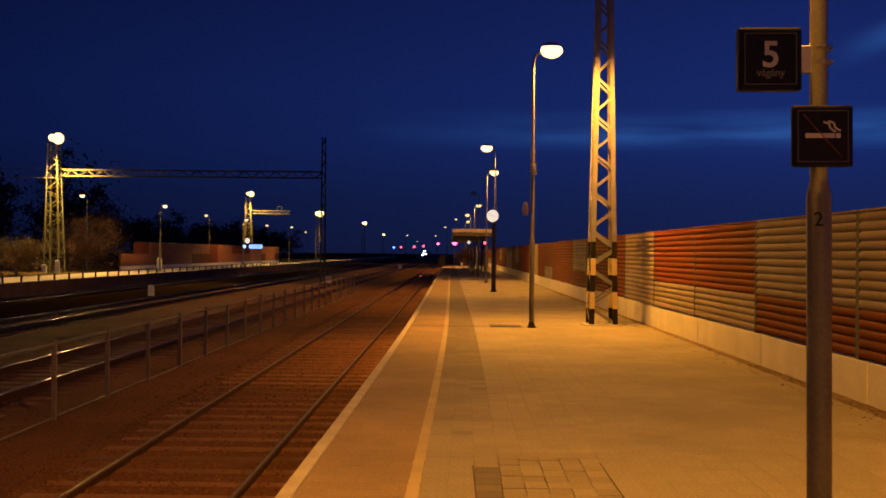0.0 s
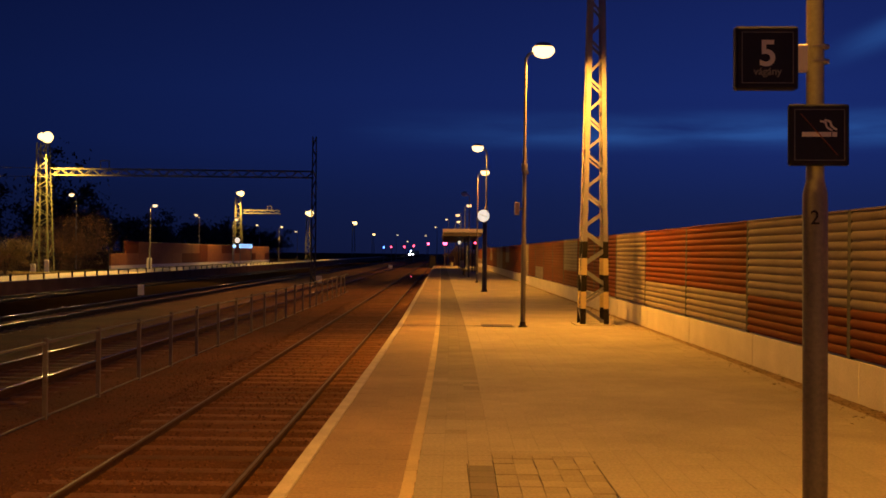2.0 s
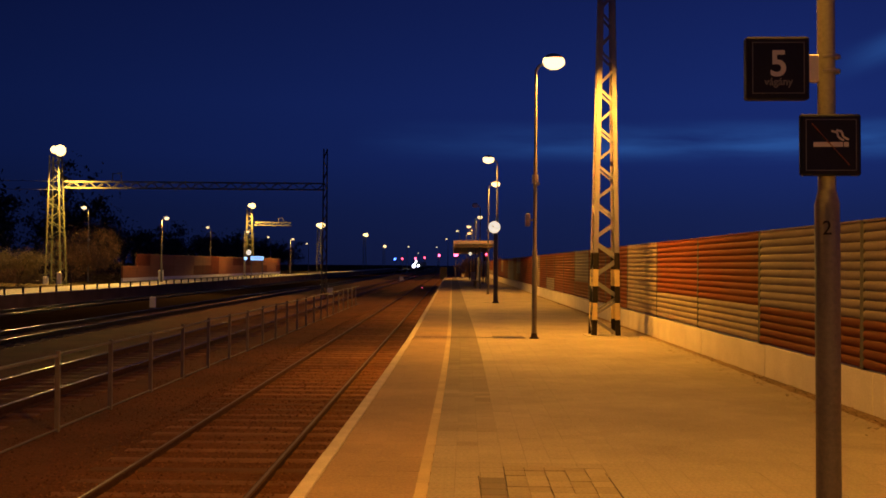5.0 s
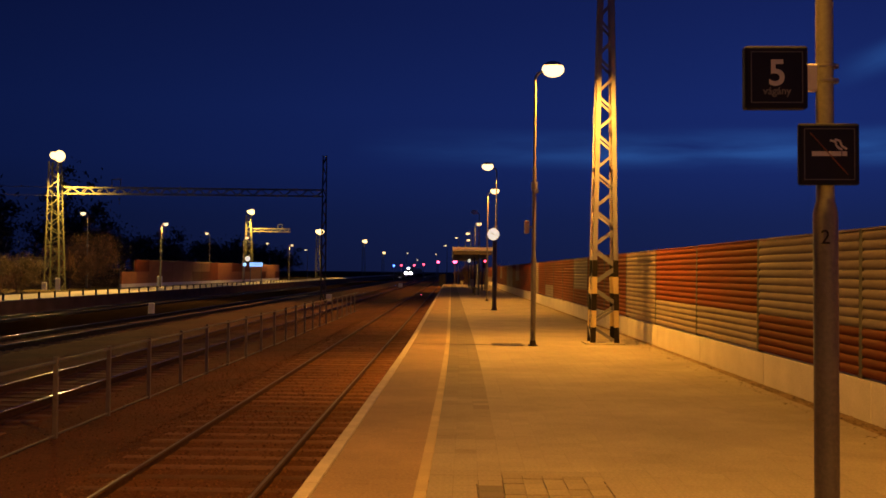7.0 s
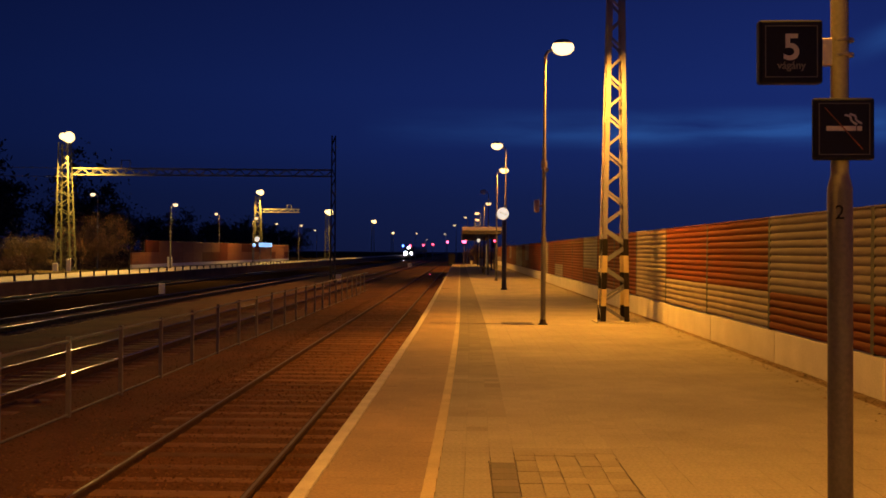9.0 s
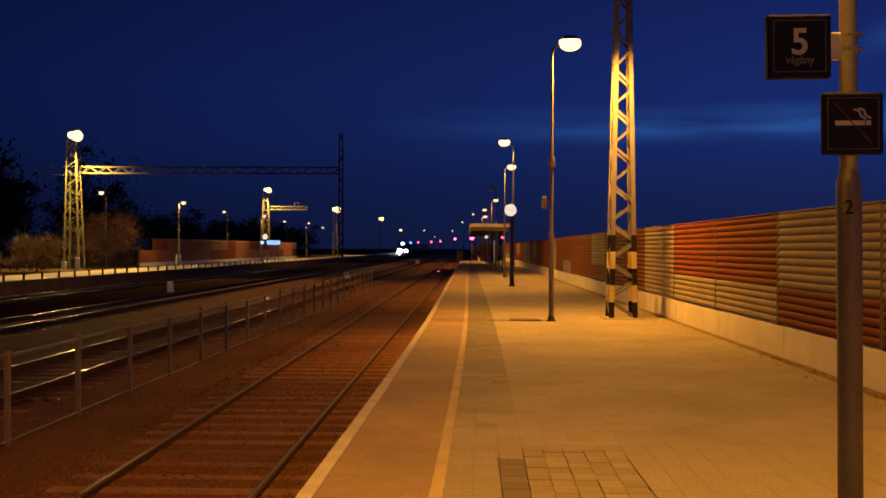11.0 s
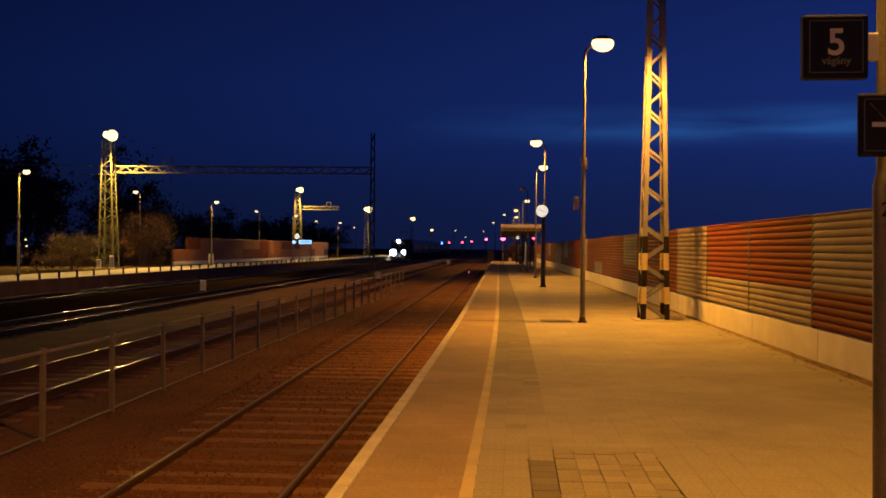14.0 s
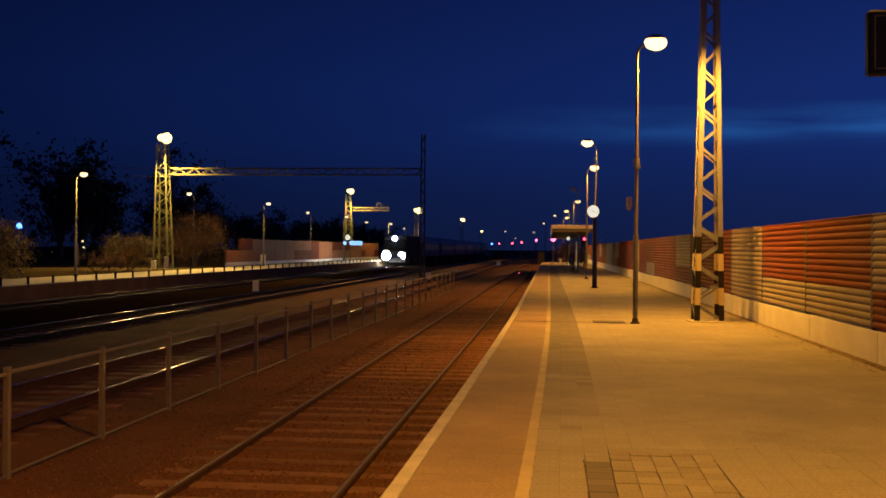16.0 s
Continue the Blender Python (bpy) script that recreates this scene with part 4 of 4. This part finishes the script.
def build_clock(x, y, z, r, label):
    t = thing("station_clock", (x, y, z), label, "clock", "clocks")
    bm = B()
    tube(bm, (0, -0.09, 0), (0, 0.09, 0), r, r, 32)
    part("case", bm, M["black"], t, "", True)
    bm = B()
    tube(bm, (0, -0.105, 0), (0, -0.091, 0), r * 0.93, r * 0.93, 32)
    face = part("dial", bm, M["clock"], t, "glowing white dial")
    for ang, ln, w in ((-62, 0.55, 0.03), (-75 + 180, 0.8, 0.02)):
        bm = B()
        bar(bm, (0, -0.108, 0), (r * ln * math.sin(radians(ang)), -0.108, r * ln * math.cos(radians(ang))), 0.006, w)
        part("hand", bm, M["black"], face)
    bm = B()
    for i in range(12):
        a = radians(30 * i)
        bar(bm, (r * 0.76 * math.sin(a), -0.107, r * 0.76 * math.cos(a)), (r * 0.88 * math.sin(a), -0.107, r * 0.88 * math.cos(a)), 0.004, 0.018)
    part("hour_marks", bm, M["black"], face)
    bm = B()
    box(bm, r * 0.3, r * 1.0, -0.03, 0.03, -0.04, 0.04)
    part("bracket", bm, M["pole"], t)


# ---- shelter, bins and small things of the platform ----
def build_shelter():
    t = thing("platform_shelter", (0, 71.5, 0), "open platform shelter with pale flat roof and dark back", "shelter")
    bm = B()
    box(bm, 0.1, 2.86, 0, 44, 3.04, 3.29, 0.02)
    part("roof", bm, M["roof"], t, "pale flat roof with deep fascia")
    bm = B()
    box(bm, 0.16, 2.80, 0.1, 43.9, 2.80, 3.037)
    part("soffit", bm, M["shelter_dark"], t)
    for x, y in ((1.92, 0.4), (2.7, 6), (1.92, 13), (2.7, 19), (1.92, 28), (2.7, 36), (1.92, 43)):
        bm = B()
        tube(bm, (x, y, 0), (x, y, 2.82), 0.06)
        part("post", bm, M["blue_post"], t)
    bm = B()
    box(bm, 1.95, 2.0, 1.5, 8.5, 0.25, 2.2)
    part("back_panel", bm, M["shelter_dark"], t, "dark glazed panel")
    bm = B()
    box(bm, 1.5, 1.9, 2, 7.5, 0.42, 0.48)
    box(bm, 1.65, 1.75, 2.2, 2.3, 0, 0.42)
    box(bm, 1.65, 1.75, 7.2, 7.3, 0, 0.42)
    part("bench", bm, M["shelter_dark"], t)


def build_bin(x, y, w, h):
    t = thing("litter_bin", (x, y, 0), "pale concrete litter bin standing on the platform", "bin", "bins")
    bm = B()
    tube(bm, (0, 0, 0), (0, 0, h), w * 0.45, w * 0.52, 16)
    part("body", bm, M["kerb"], t, "", True)
    bm = B()
    tube(bm, (0, 0, h), (0, 0, h + 0.05), w * 0.56, w * 0.5, 16)
    part("rim", bm, M["iron"], t, "", True)


def build_info_post():
    t = thing("info_post", (1.86, 44.62, 0), "tall dark blue information post beside the clock pole", "post")
    bm = B()
    box(bm, -0.08, 0.08, -0.08, 0.08, 0, 3.0, 0.015)
    part("column", bm, M["blue_post"], t)
    bm = B()
    box(bm, -0.13, 0.13, -0.13, 0.13, 0, 0.05, 0.01)
    part("base_plate", bm, M["iron"], t)


def build_junction_box():
    t = thing("loudspeaker", (1.70, 23.2, 2.62), "small grey loudspeaker box clamped to the lamp pole", "loudspeaker")
    bm = B()
    box(bm, -0.06, 0.045, -0.09, 0.09, -0.14, 0.14, 0.02)
    part("case", bm, M["steel"], t)
    bm = B()
    box(bm, 0.045, 0.11, -0.02, 0.02, -0.02, 0.02)
    part("bracket", bm, M["pole"], t)


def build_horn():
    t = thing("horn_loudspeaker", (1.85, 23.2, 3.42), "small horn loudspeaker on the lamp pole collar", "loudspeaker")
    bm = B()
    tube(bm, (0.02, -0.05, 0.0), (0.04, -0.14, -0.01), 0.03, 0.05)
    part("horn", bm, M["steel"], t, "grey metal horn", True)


def build_marker(x, y, z, w, h, label):
    t = thing("marker_post", (x, y, z), label, "marker", "track markers")
    bm = B()
    box(bm, -w / 2, w / 2, -0.08, 0.08, 0, h, 0.02)
    part("post", bm, M["white"], t)
    bm = B()
    box(bm, -w / 2 - 0.03, w / 2 + 0.03, -0.11, 0.11, -0.02, 0.05, 0.01)
    part("foot", bm, M["concrete"], t)


def build_signal(x, y, z, mat, r, label):
    t = thing("signal", (x, y, -0.76), label, "railway signal", "railway signals")
    z += 0.76
    bm = B()
    tube(bm, (0, 0, 0), (0, 0, z + 0.5), 0.07)
    part("post", bm, M["pole"], t)
    bm = B()
    box(bm, -0.25, 0.25, -0.06, 0.1, z - 0.6, z + 0.6, 0.05)
    part("head", bm, M["black"], t)
    bm = B()
    ball(bm, (0, -0.14, z), r, 1, 0.5, 1)
    part("lens", bm, mat, t, "glowing lens", True)


# ---- plants ----
def build_plant(name, x, y, z, w, h, n, mat, label, leaf=0.07, trunk=0.3, seed=1, category="bush", limbs=9):
    rng = np.random.default_rng(seed)
    t = thing(name, (x, y, z), label, category, "plants")
    bm = B()
    tube(bm, (0, 0, -0.1), (0.02 * w, 0, h * trunk), 0.035 * h, 0.022 * h, 8)
    tips = []
    for i in range(limbs):
        a = 6.283 * i / limbs + rng.uniform(-0.3, 0.3)
        q = Vector((math.cos(a) * w * rng.uniform(0.2, 0.42), math.sin(a) * w * rng.uniform(0.2, 0.42), h * rng.uniform(0.55, 0.92)))
        p = Vector((0.02 * w, 0, h * trunk * rng.uniform(0.5, 1)))
        mid = (p + q) / 2 + Vector((0, 0, 0.06 * h))
        tube(bm, p, mid, 0.016 * h, 0.010 * h, 6)
        tube(bm, mid, q, 0.010 * h, 0.003 * h, 6)
        tips += [q, mid]
    part("trunk", bm, M["bark"], t)
    clumps = []
    for q in tips:
        for _ in range(3):
            clumps.append((np.array(q) + rng.normal(0, 0.09, 3) * (w, w, h), rng.uniform(0.10, 0.2) * min(w, h * 1.3)))
    for _ in range(10):
        clumps.append((np.array((rng.uniform(-0.42, 0.42) * w, rng.uniform(-0.35, 0.35) * w, h * rng.uniform(0.12, 0.5))), rng.uniform(0.12, 0.2) * w))
    vs, fs = [], []
    for _ in range(n):
        c, r = clumps[rng.integers(len(clumps))]
        d = rng.normal(0, 1, 3)
        d /= np.linalg.norm(d)
        p = c + d * r * abs(rng.normal(0, 0.75))
        p[2] = max(p[2], 0.03)
        u, v = rng.normal(0, 1, 3), rng.normal(0, 1, 3)
        u *= leaf * rng.uniform(0.6, 1.3) / np.linalg.norm(u)
        v -= u * (u @ v) / (u @ u)
        v *= leaf * rng.uniform(0.3, 0.6) / np.linalg.norm(v)
        k = len(vs)
        vs += [tuple(p - u), tuple(p + v), tuple(p + u), tuple(p - v)]
        fs.append((k, k + 1, k + 2, k + 3))
    me = bpy.data.meshes.new("crown")
    me.from_pydata(vs, [], fs)
    me.materials.append(mat)
    o = new("crown", me)
    o.parent = t
    return t


# ---- train ----
def build_loco():
    t = thing("locomotive", (TRACKS[3], 131, RAIL), "dark electric locomotive with bright white headlights, approaching", "locomotive")
    bm = B()
    # nose leans back; body drawn along the track
    side = [(0.0, 0.95), (0.0, 1.9), (0.75, 3.4), (1.1, 3.75), (15.2, 3.75), (15.6, 3.4), (16.3, 1.9), (16.3, 0.95)]
    a = [bm.verts.new((-1.45, y, z)) for y, z in side]
    b = [bm.verts.new((1.45, y, z)) for y, z in side]
    bm.faces.new(a)
    bm.faces.new(b[::-1])
    for i in range(len(side)):
        j = (i + 1) % len(side)
        bm.faces.new((a[i], b[i], b[j], a[j]))
    bmesh.ops.bevel(bm, geom=bm.edges[:], offset=0.09, segments=2, affect="EDGES")
    body = part("body", bm, M["loco"], t, "dark blue painted steel body")
    for sx in (-0.68, 0.68):
        bm = B()
        bar(bm, (sx, 0.12, 2.15), (sx, 0.66, 3.22), 1.1, 0.03)
        part("windscreen", bm, M["glass"], body, "black glass")
        bm = B()
        # disc far larger than the lens to take in its glare, left one widest
        tube(bm, (sx * 1.48, -0.06, 1.25), (sx * 1.48, 0.05, 1.25), 0.54 if sx < 0 else 0.38, 0.54 if sx < 0 else 0.38, 24)
        part("headlight", bm, M["headlight"], body, "white headlight, its disc enlarged to include the glare")
        bm = B()
        tube(bm, (sx * 1.29, -0.55, 1.02), (sx * 1.29, 0.02, 1.02), 0.08, 0.08, 12)
        tube(bm, (sx * 1.29, -0.6, 1.02), (sx * 1.29, -0.55, 1.02), 0.23, 0.23, 16)
        part("buffer", bm, M["under"], t)
    bm = B()
    tube(bm, (0, 0.58, 3.42), (0, 0.8, 3.42), 0.28, 0.28, 20)
    part("top_light", bm, M["toplight"], body, "white upper headlight")
    for y0 in (1.6, 10.7):
        bm = B()
        box(bm, -1.2, 1.2, y0, y0 + 4.0, 0.35, 0.95, 0.05)
        bogie = part("bogie", bm, M["under"], t)
        for dy in (0.6, 3.4):
            bm = B()
            tube(bm, (-0.8, y0 + dy, 0.55), (-0.68, y0 + dy, 0.55), 0.55, 0.55, 24)
            tube(bm, (0.68, y0 + dy, 0.55), (0.8, y0 + dy, 0.55), 0.55, 0.55, 24)
            tube(bm, (-0.7, y0 + dy, 0.55), (0.7, y0 + dy, 0.55), 0.09)
            part("wheelset", bm, M["rail_side"], bogie)
    bm = B()
    for sx in (-0.5, 0.5):
        bar(bm, (sx, 12.5, 3.8), (sx, 14.0, 4.6), 0.05, 0.05)
        bar(bm, (sx, 14.0, 4.6), (sx, 12.8, 5.5), 0.05, 0.05)
    bar(bm, (-0.85, 12.8, 5.52), (0.85, 12.8, 5.52), 0.06, 0.06)
    part("pantograph", bm, M["iron"], t)
    return t


def build_coach(first=None):
    t = thing("passenger_coach", (TRACKS[3], 150, RAIL), "dark passenger coach with a row of dimly lit windows", "coach", "coaches of the train")
    bm = B()
    extrude_profile(bm, [(-1.40, 1.0), (1.40, 1.0), (1.43, 1.5), (1.43, 2.9), (1.2, 3.6), (0.7, 3.95), (-0.7, 3.95), (-1.2, 3.6), (-1.43, 2.9), (-1.43, 1.5)], 0, 26.0)
    body = part("body", bm, M["coach"], t)
    bm = B()
    box(bm, 1.425, 1.442, 0, 1.35, 1.95, 2.80, 0.006)
    win = mesh("window", bm, M["coach_window"])
    for i in range(11):
        piece("window", win, body, (0, 2.6 + 1.92 * i, 0))
        piece("window", win, body, (-2.867, 2.6 + 1.92 * i, 0))
    for y in (0.8, 24.2):
        bm = B()
        box(bm, 1.425, 1.44, y, y + 0.85, 1.05, 3.0)
        part("door", bm, M["loco"], body)
    for y0 in (2.0, 21.0):
        bm = B()
        box(bm, -1.15, 1.15, y0, y0 + 3.0, 0.35, 0.98, 0.05)
        bogie = part("bogie", bm, M["under"], t)
        for dy in (0.4, 2.6):
            bm = B()
            tube(bm, (-0.8, y0 + dy, 0.46), (-0.68, y0 + dy, 0.46), 0.46, 0.46, 20)
            tube(bm, (0.68, y0 + dy, 0.46), (0.8, y0 + dy, 0.46), 0.46, 0.46, 20)
            tube(bm, (-0.7, y0 + dy, 0.46), (0.7, y0 + dy, 0.46), 0.08)
            part("wheelset", bm, M["rail_side"], bogie)
    return t


# ---- build ----
build_ground()
build_far_platform()
build_far_barrier()
build_fence()

for i, (y, x, s, w, cone, blend, aim) in enumerate(PLATFORM_LAMPS):
    post = build_lamp(x, y, 0 if y < 134 else -0.76, s, 6.03 if y < 134 else 6.79, M["bowl"] if i < 5 else M["small_bowl"] if w else M["white"], "grey platform lamp post with glowing orange sodium head" if w else "grey platform lamp post with its head unlit", "platform lamps")
    if i == 0:
        post.rotation_euler.y = radians(-0.55)
for y in FAR_LAMPS:
    build_lamp(-24.5 if y != 87.3 else -24.22, y, 0, 1, 5.2, M["far_bowl"] if y < 100 else M["small_bowl"], "slim grey lamp post on the far platform, lit", "far platform lamps", 0.21, 0.06)
for y, x in STREET_LAMPS:
    build_lamp(x, y, -0.1, -1, 5.9, M["far_bowl"] if y < 100 else M["small_bowl"], "slim street lamp behind the far barrier, lit", "street lamps behind", 0.22, 0.06)
build_signs()
build_mast(3.555, 24.3, 0, 0.655, 0.23, 11.5, M["mast"], "pale steel lattice mast with black and yellow foot", True, panels=26)
build_junction_box()
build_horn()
build_clock(1.80, 44.55, 3.22, 0.27, "round illuminated white station clock on lamp pole")
build_clock(-23.93, 123.3, 2.85, 0.32, "round illuminated clock on the far platform lamp")
build_info_post()
build_shelter()
build_bin(1.9, 92, 0.45, 1.0)
build_bin(1.35, 128, 0.3, 0.5)
build_clock(1.47, 84, 2.5, 0.14, "small round lit clock hanging under the shelter roof")
for x, y in ((-2.35, 11.3), (-2.55, 12.7), (-2.2, 14.2), (-2.75, 13.4)):
    sc = thing("litter_scrap", (x, y, -0.712), "crumpled pale paper scrap lying on the ballast", "litter", "litter on the track")
    bm = B()
    bmesh.ops.create_icosphere(bm, subdivisions=1, radius=0.035, matrix=Matrix.Diagonal((1.2, 0.8, 0.5, 1)))
    for v in bm.verts:
        v.co += Vector((random.uniform(-1, 1), random.uniform(-1, 1), random.uniform(-1, 1))) * 0.01
    part("paper", bm, M["white"], sc)
# dark ribbed plate laid as the dark patch beside the lamp foot
build_dark_plate(1.3, 23.6, 0.7, 0.7)

for i, y in enumerate(FLOOD_MASTS):
    build_mast(-28.38, y, -0.1, 1.2, 0.72, 9.3 if i != 3 else 10.8, M["mast_green"], "olive lattice mast carrying floodlight and gantry beam", panels=14).rotation_euler.y = radians(-0.8)
    build_floodlight(-28.05, y - 0.7, (9.5, 9.6, 9.7, 11.0, 9.0)[i], (0.52, 0.5, 0.85, 0.75, 0.55)[i])
for y in FLOOD_MASTS[:1]:
    # dark steel colour stands for how little light reaches this mast
    build_mast(-9.12, y, -0.76, 0.4, 0.3, 10.6, M["dark_steel"], "lattice mast standing between the tracks, coloured dark for scant light", panels=14)
    build_gantry(-27.8, -9.15, y, 6.9)
build_gantry(-27.8, -22.6, FLOOD_MASTS[1], 6.9)
for x, y, h in ((-12.9, 300, 7.3), (-13.9, 420, 6.8), (-4.5, 330, 7.7), (-0.95, 240, 8.2), (1.3, 190, 8.4)):
    build_lamp(x, y, -0.76, 1 if x < -10 else -1, h, M["small_bowl"], "distant yard lamp post, lit", "distant yard lamps", 0.24, 0.08)
for z, sag in ((7.35, 7.5), (6.75, 6.85)):
    bm = B()
    tube(bm, (0, 0, z), (-19, 0, sag), 0.02, 0.02, 6)
    w = thing("span_wire", (-28.2, 74.9, 0), "thin steel span wire anchored on the lattice mast", "wire", "span wires")
    part("wire", bm, M["steel"], w)
build_station_sign(122.5)
build_marker(-15.4, 54, -0.76, 0.29, 0.58, "short white marker stone between dark tracks")
build_marker(-9.2, 79, -0.76, 0.5, 0.55, "pale equipment box at the mast foot")
build_marker(-7.2, 150, -0.76, 0.55, 0.6, "small white box between tracks")
build_marker(-27.75, 73.9, -0.06, 0.3, 0.9, "white cabinet at the foot of the lattice mast")
build_marker(-28.7, 73.9, -0.06, 0.35, 0.6, "low grey cabinet at the foot of the lattice mast")
build_marker(-24.4, 87.8, 0, 0.42, 0.95, "white cabinet beside far lamp post")

for x, y, z, m, r, lb in ((0.55, 150, 3.1, "pink", 0.34, "tall railway signal showing bright red"), (-3.2, 260, 3.9, "pink", 0.32, "railway signal showing bright red"),
                          (-6.8, 260, 3.3, "red", 0.27, "railway signal showing red"), (-9.2, 262, 3.1, "red", 0.27, "railway signal showing red"),
                          (-12.6, 265, 3.0, "red", 0.25, "railway signal showing red"), (-14.3, 262, 2.9, "blue", 0.25, "railway signal showing blue"),
                          (3.0, 92, 2.55, "red", 0.11, "small signal showing red beyond the shelter")):
    build_signal(x, y, z, M[m], r, lb)

mk = thing("track_reflector", (-2.6, 92, -0.70), "small red lamp standing low between the rails", "track lamp")
bm = B()
box(bm, -0.05, 0.05, -0.05, 0.05, -0.05, 0.22, 0.01)
part("stand", bm, M["iron"], mk)
bm = B()
ball(bm, (0, -0.06, 0.26), 0.035)
part("lens", bm, M["red"], mk, "glowing red lens", True)
for x, y, h in ((-37.3, 80, 1.9), (-37.9, 81.5, 1.4)):
    build_lamp(x, y, -0.04, 1, h, M["small_bowl"], "low garden lamp among dark trees, lit", "garden lamps", 0.09, 0.03)
bl = thing("blue_lamp", (-26.7, 50.6, -0.04), "small glowing blue lamp on a thin post", "lamp")
bm = B()
ball(bm, (0, 0, 2.6), 0.14)
part("bulb", bm, M["blue"], bl, "", True)
bm = B()
tube(bm, (0, 0, 0), (0, 0, 2.5), 0.03)
part("post", bm, M["pole"], bl)
build_plant("bush", -27.4, 66, -0.05, 3.6, 2.25, 24000, M["leaf"], "rounded olive bush beyond the far platform", 0.045, seed=3)
build_plant("bush", 2.6, 140, -0.7, 4.5, 2.9, 7000, M["dry_leaf"], "brown hedge bush past the platform end", 0.08, seed=11)
build_plant("bush", 5.5, 143, -0.7, 4.5, 3.2, 7000, M["dry_leaf"], "brown hedge bush past the platform end", 0.08, seed=12)
hut = thing("relay_cabinet", (-1.3, 162, -0.76), "tall weathered trackside relay cabinet", "cabinet")
bm = B()
box(bm, -0.5, 0.5, -0.4, 0.4, 0, 1.9, 0.03)
part("body", bm, M["under"], hut)
bm = B()
box(bm, -0.58, 0.58, -0.48, 0.48, 1.9, 2.0, 0.02)
part("roof", bm, M["dark_steel"], hut)
build_plant("bush", -27.4, 63, -0.05, 3.0, 1.2, 1800, M["dry_leaf"], "low scrub of dry brown weeds", 0.07, seed=4)
build_plant("bush", -29.2, 80, -0.05, 5.0, 3.6, 18000, M["dry_leaf"], "tall brown shrub behind the lattice mast", 0.05, seed=5)
build_plant("bush", -30.4, 88, -0.05, 6.0, 4.0, 18000, M["dry_leaf"], "tall brown shrub behind the barrier", 0.05, seed=6)
build_plant("bush", -26.5, 48, -0.05, 3.2, 2.6, 8000, M["leaf"], "olive bush lit by the far lamps", 0.07, seed=7)
rt = random.Random(9)
for i in range(32):
    y = 52 + i * 13 + rt.uniform(-6, 6)
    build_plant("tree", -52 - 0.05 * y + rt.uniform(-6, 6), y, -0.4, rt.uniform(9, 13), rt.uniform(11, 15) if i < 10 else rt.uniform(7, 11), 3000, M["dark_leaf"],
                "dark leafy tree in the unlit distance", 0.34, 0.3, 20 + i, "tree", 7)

loco = build_loco()
coaches = [build_coach()]
for k in range(5):
    coaches.append(copy_thing(coaches[0], pose(TRACKS[3], 150, RAIL)))

build_tracks()
build_stones()
build_barrier()
build_litter()
build_platform()


def motions():
    run = [(0, 768), (2, 686), (4, 604), (6.5, 499), (8.5, 415), (11, 313), (12.5, 257), (14.5, 184.5), (16, 131)]
    walk(loco, [(t, pose(TRACKS[3], y, RAIL)) for t, y in run])
    for k, c in enumerate(coaches):
        walk(c, [(t, pose(TRACKS[3], y + 16.9 + 26.6 * k, RAIL)) for t, y in run])


motions()
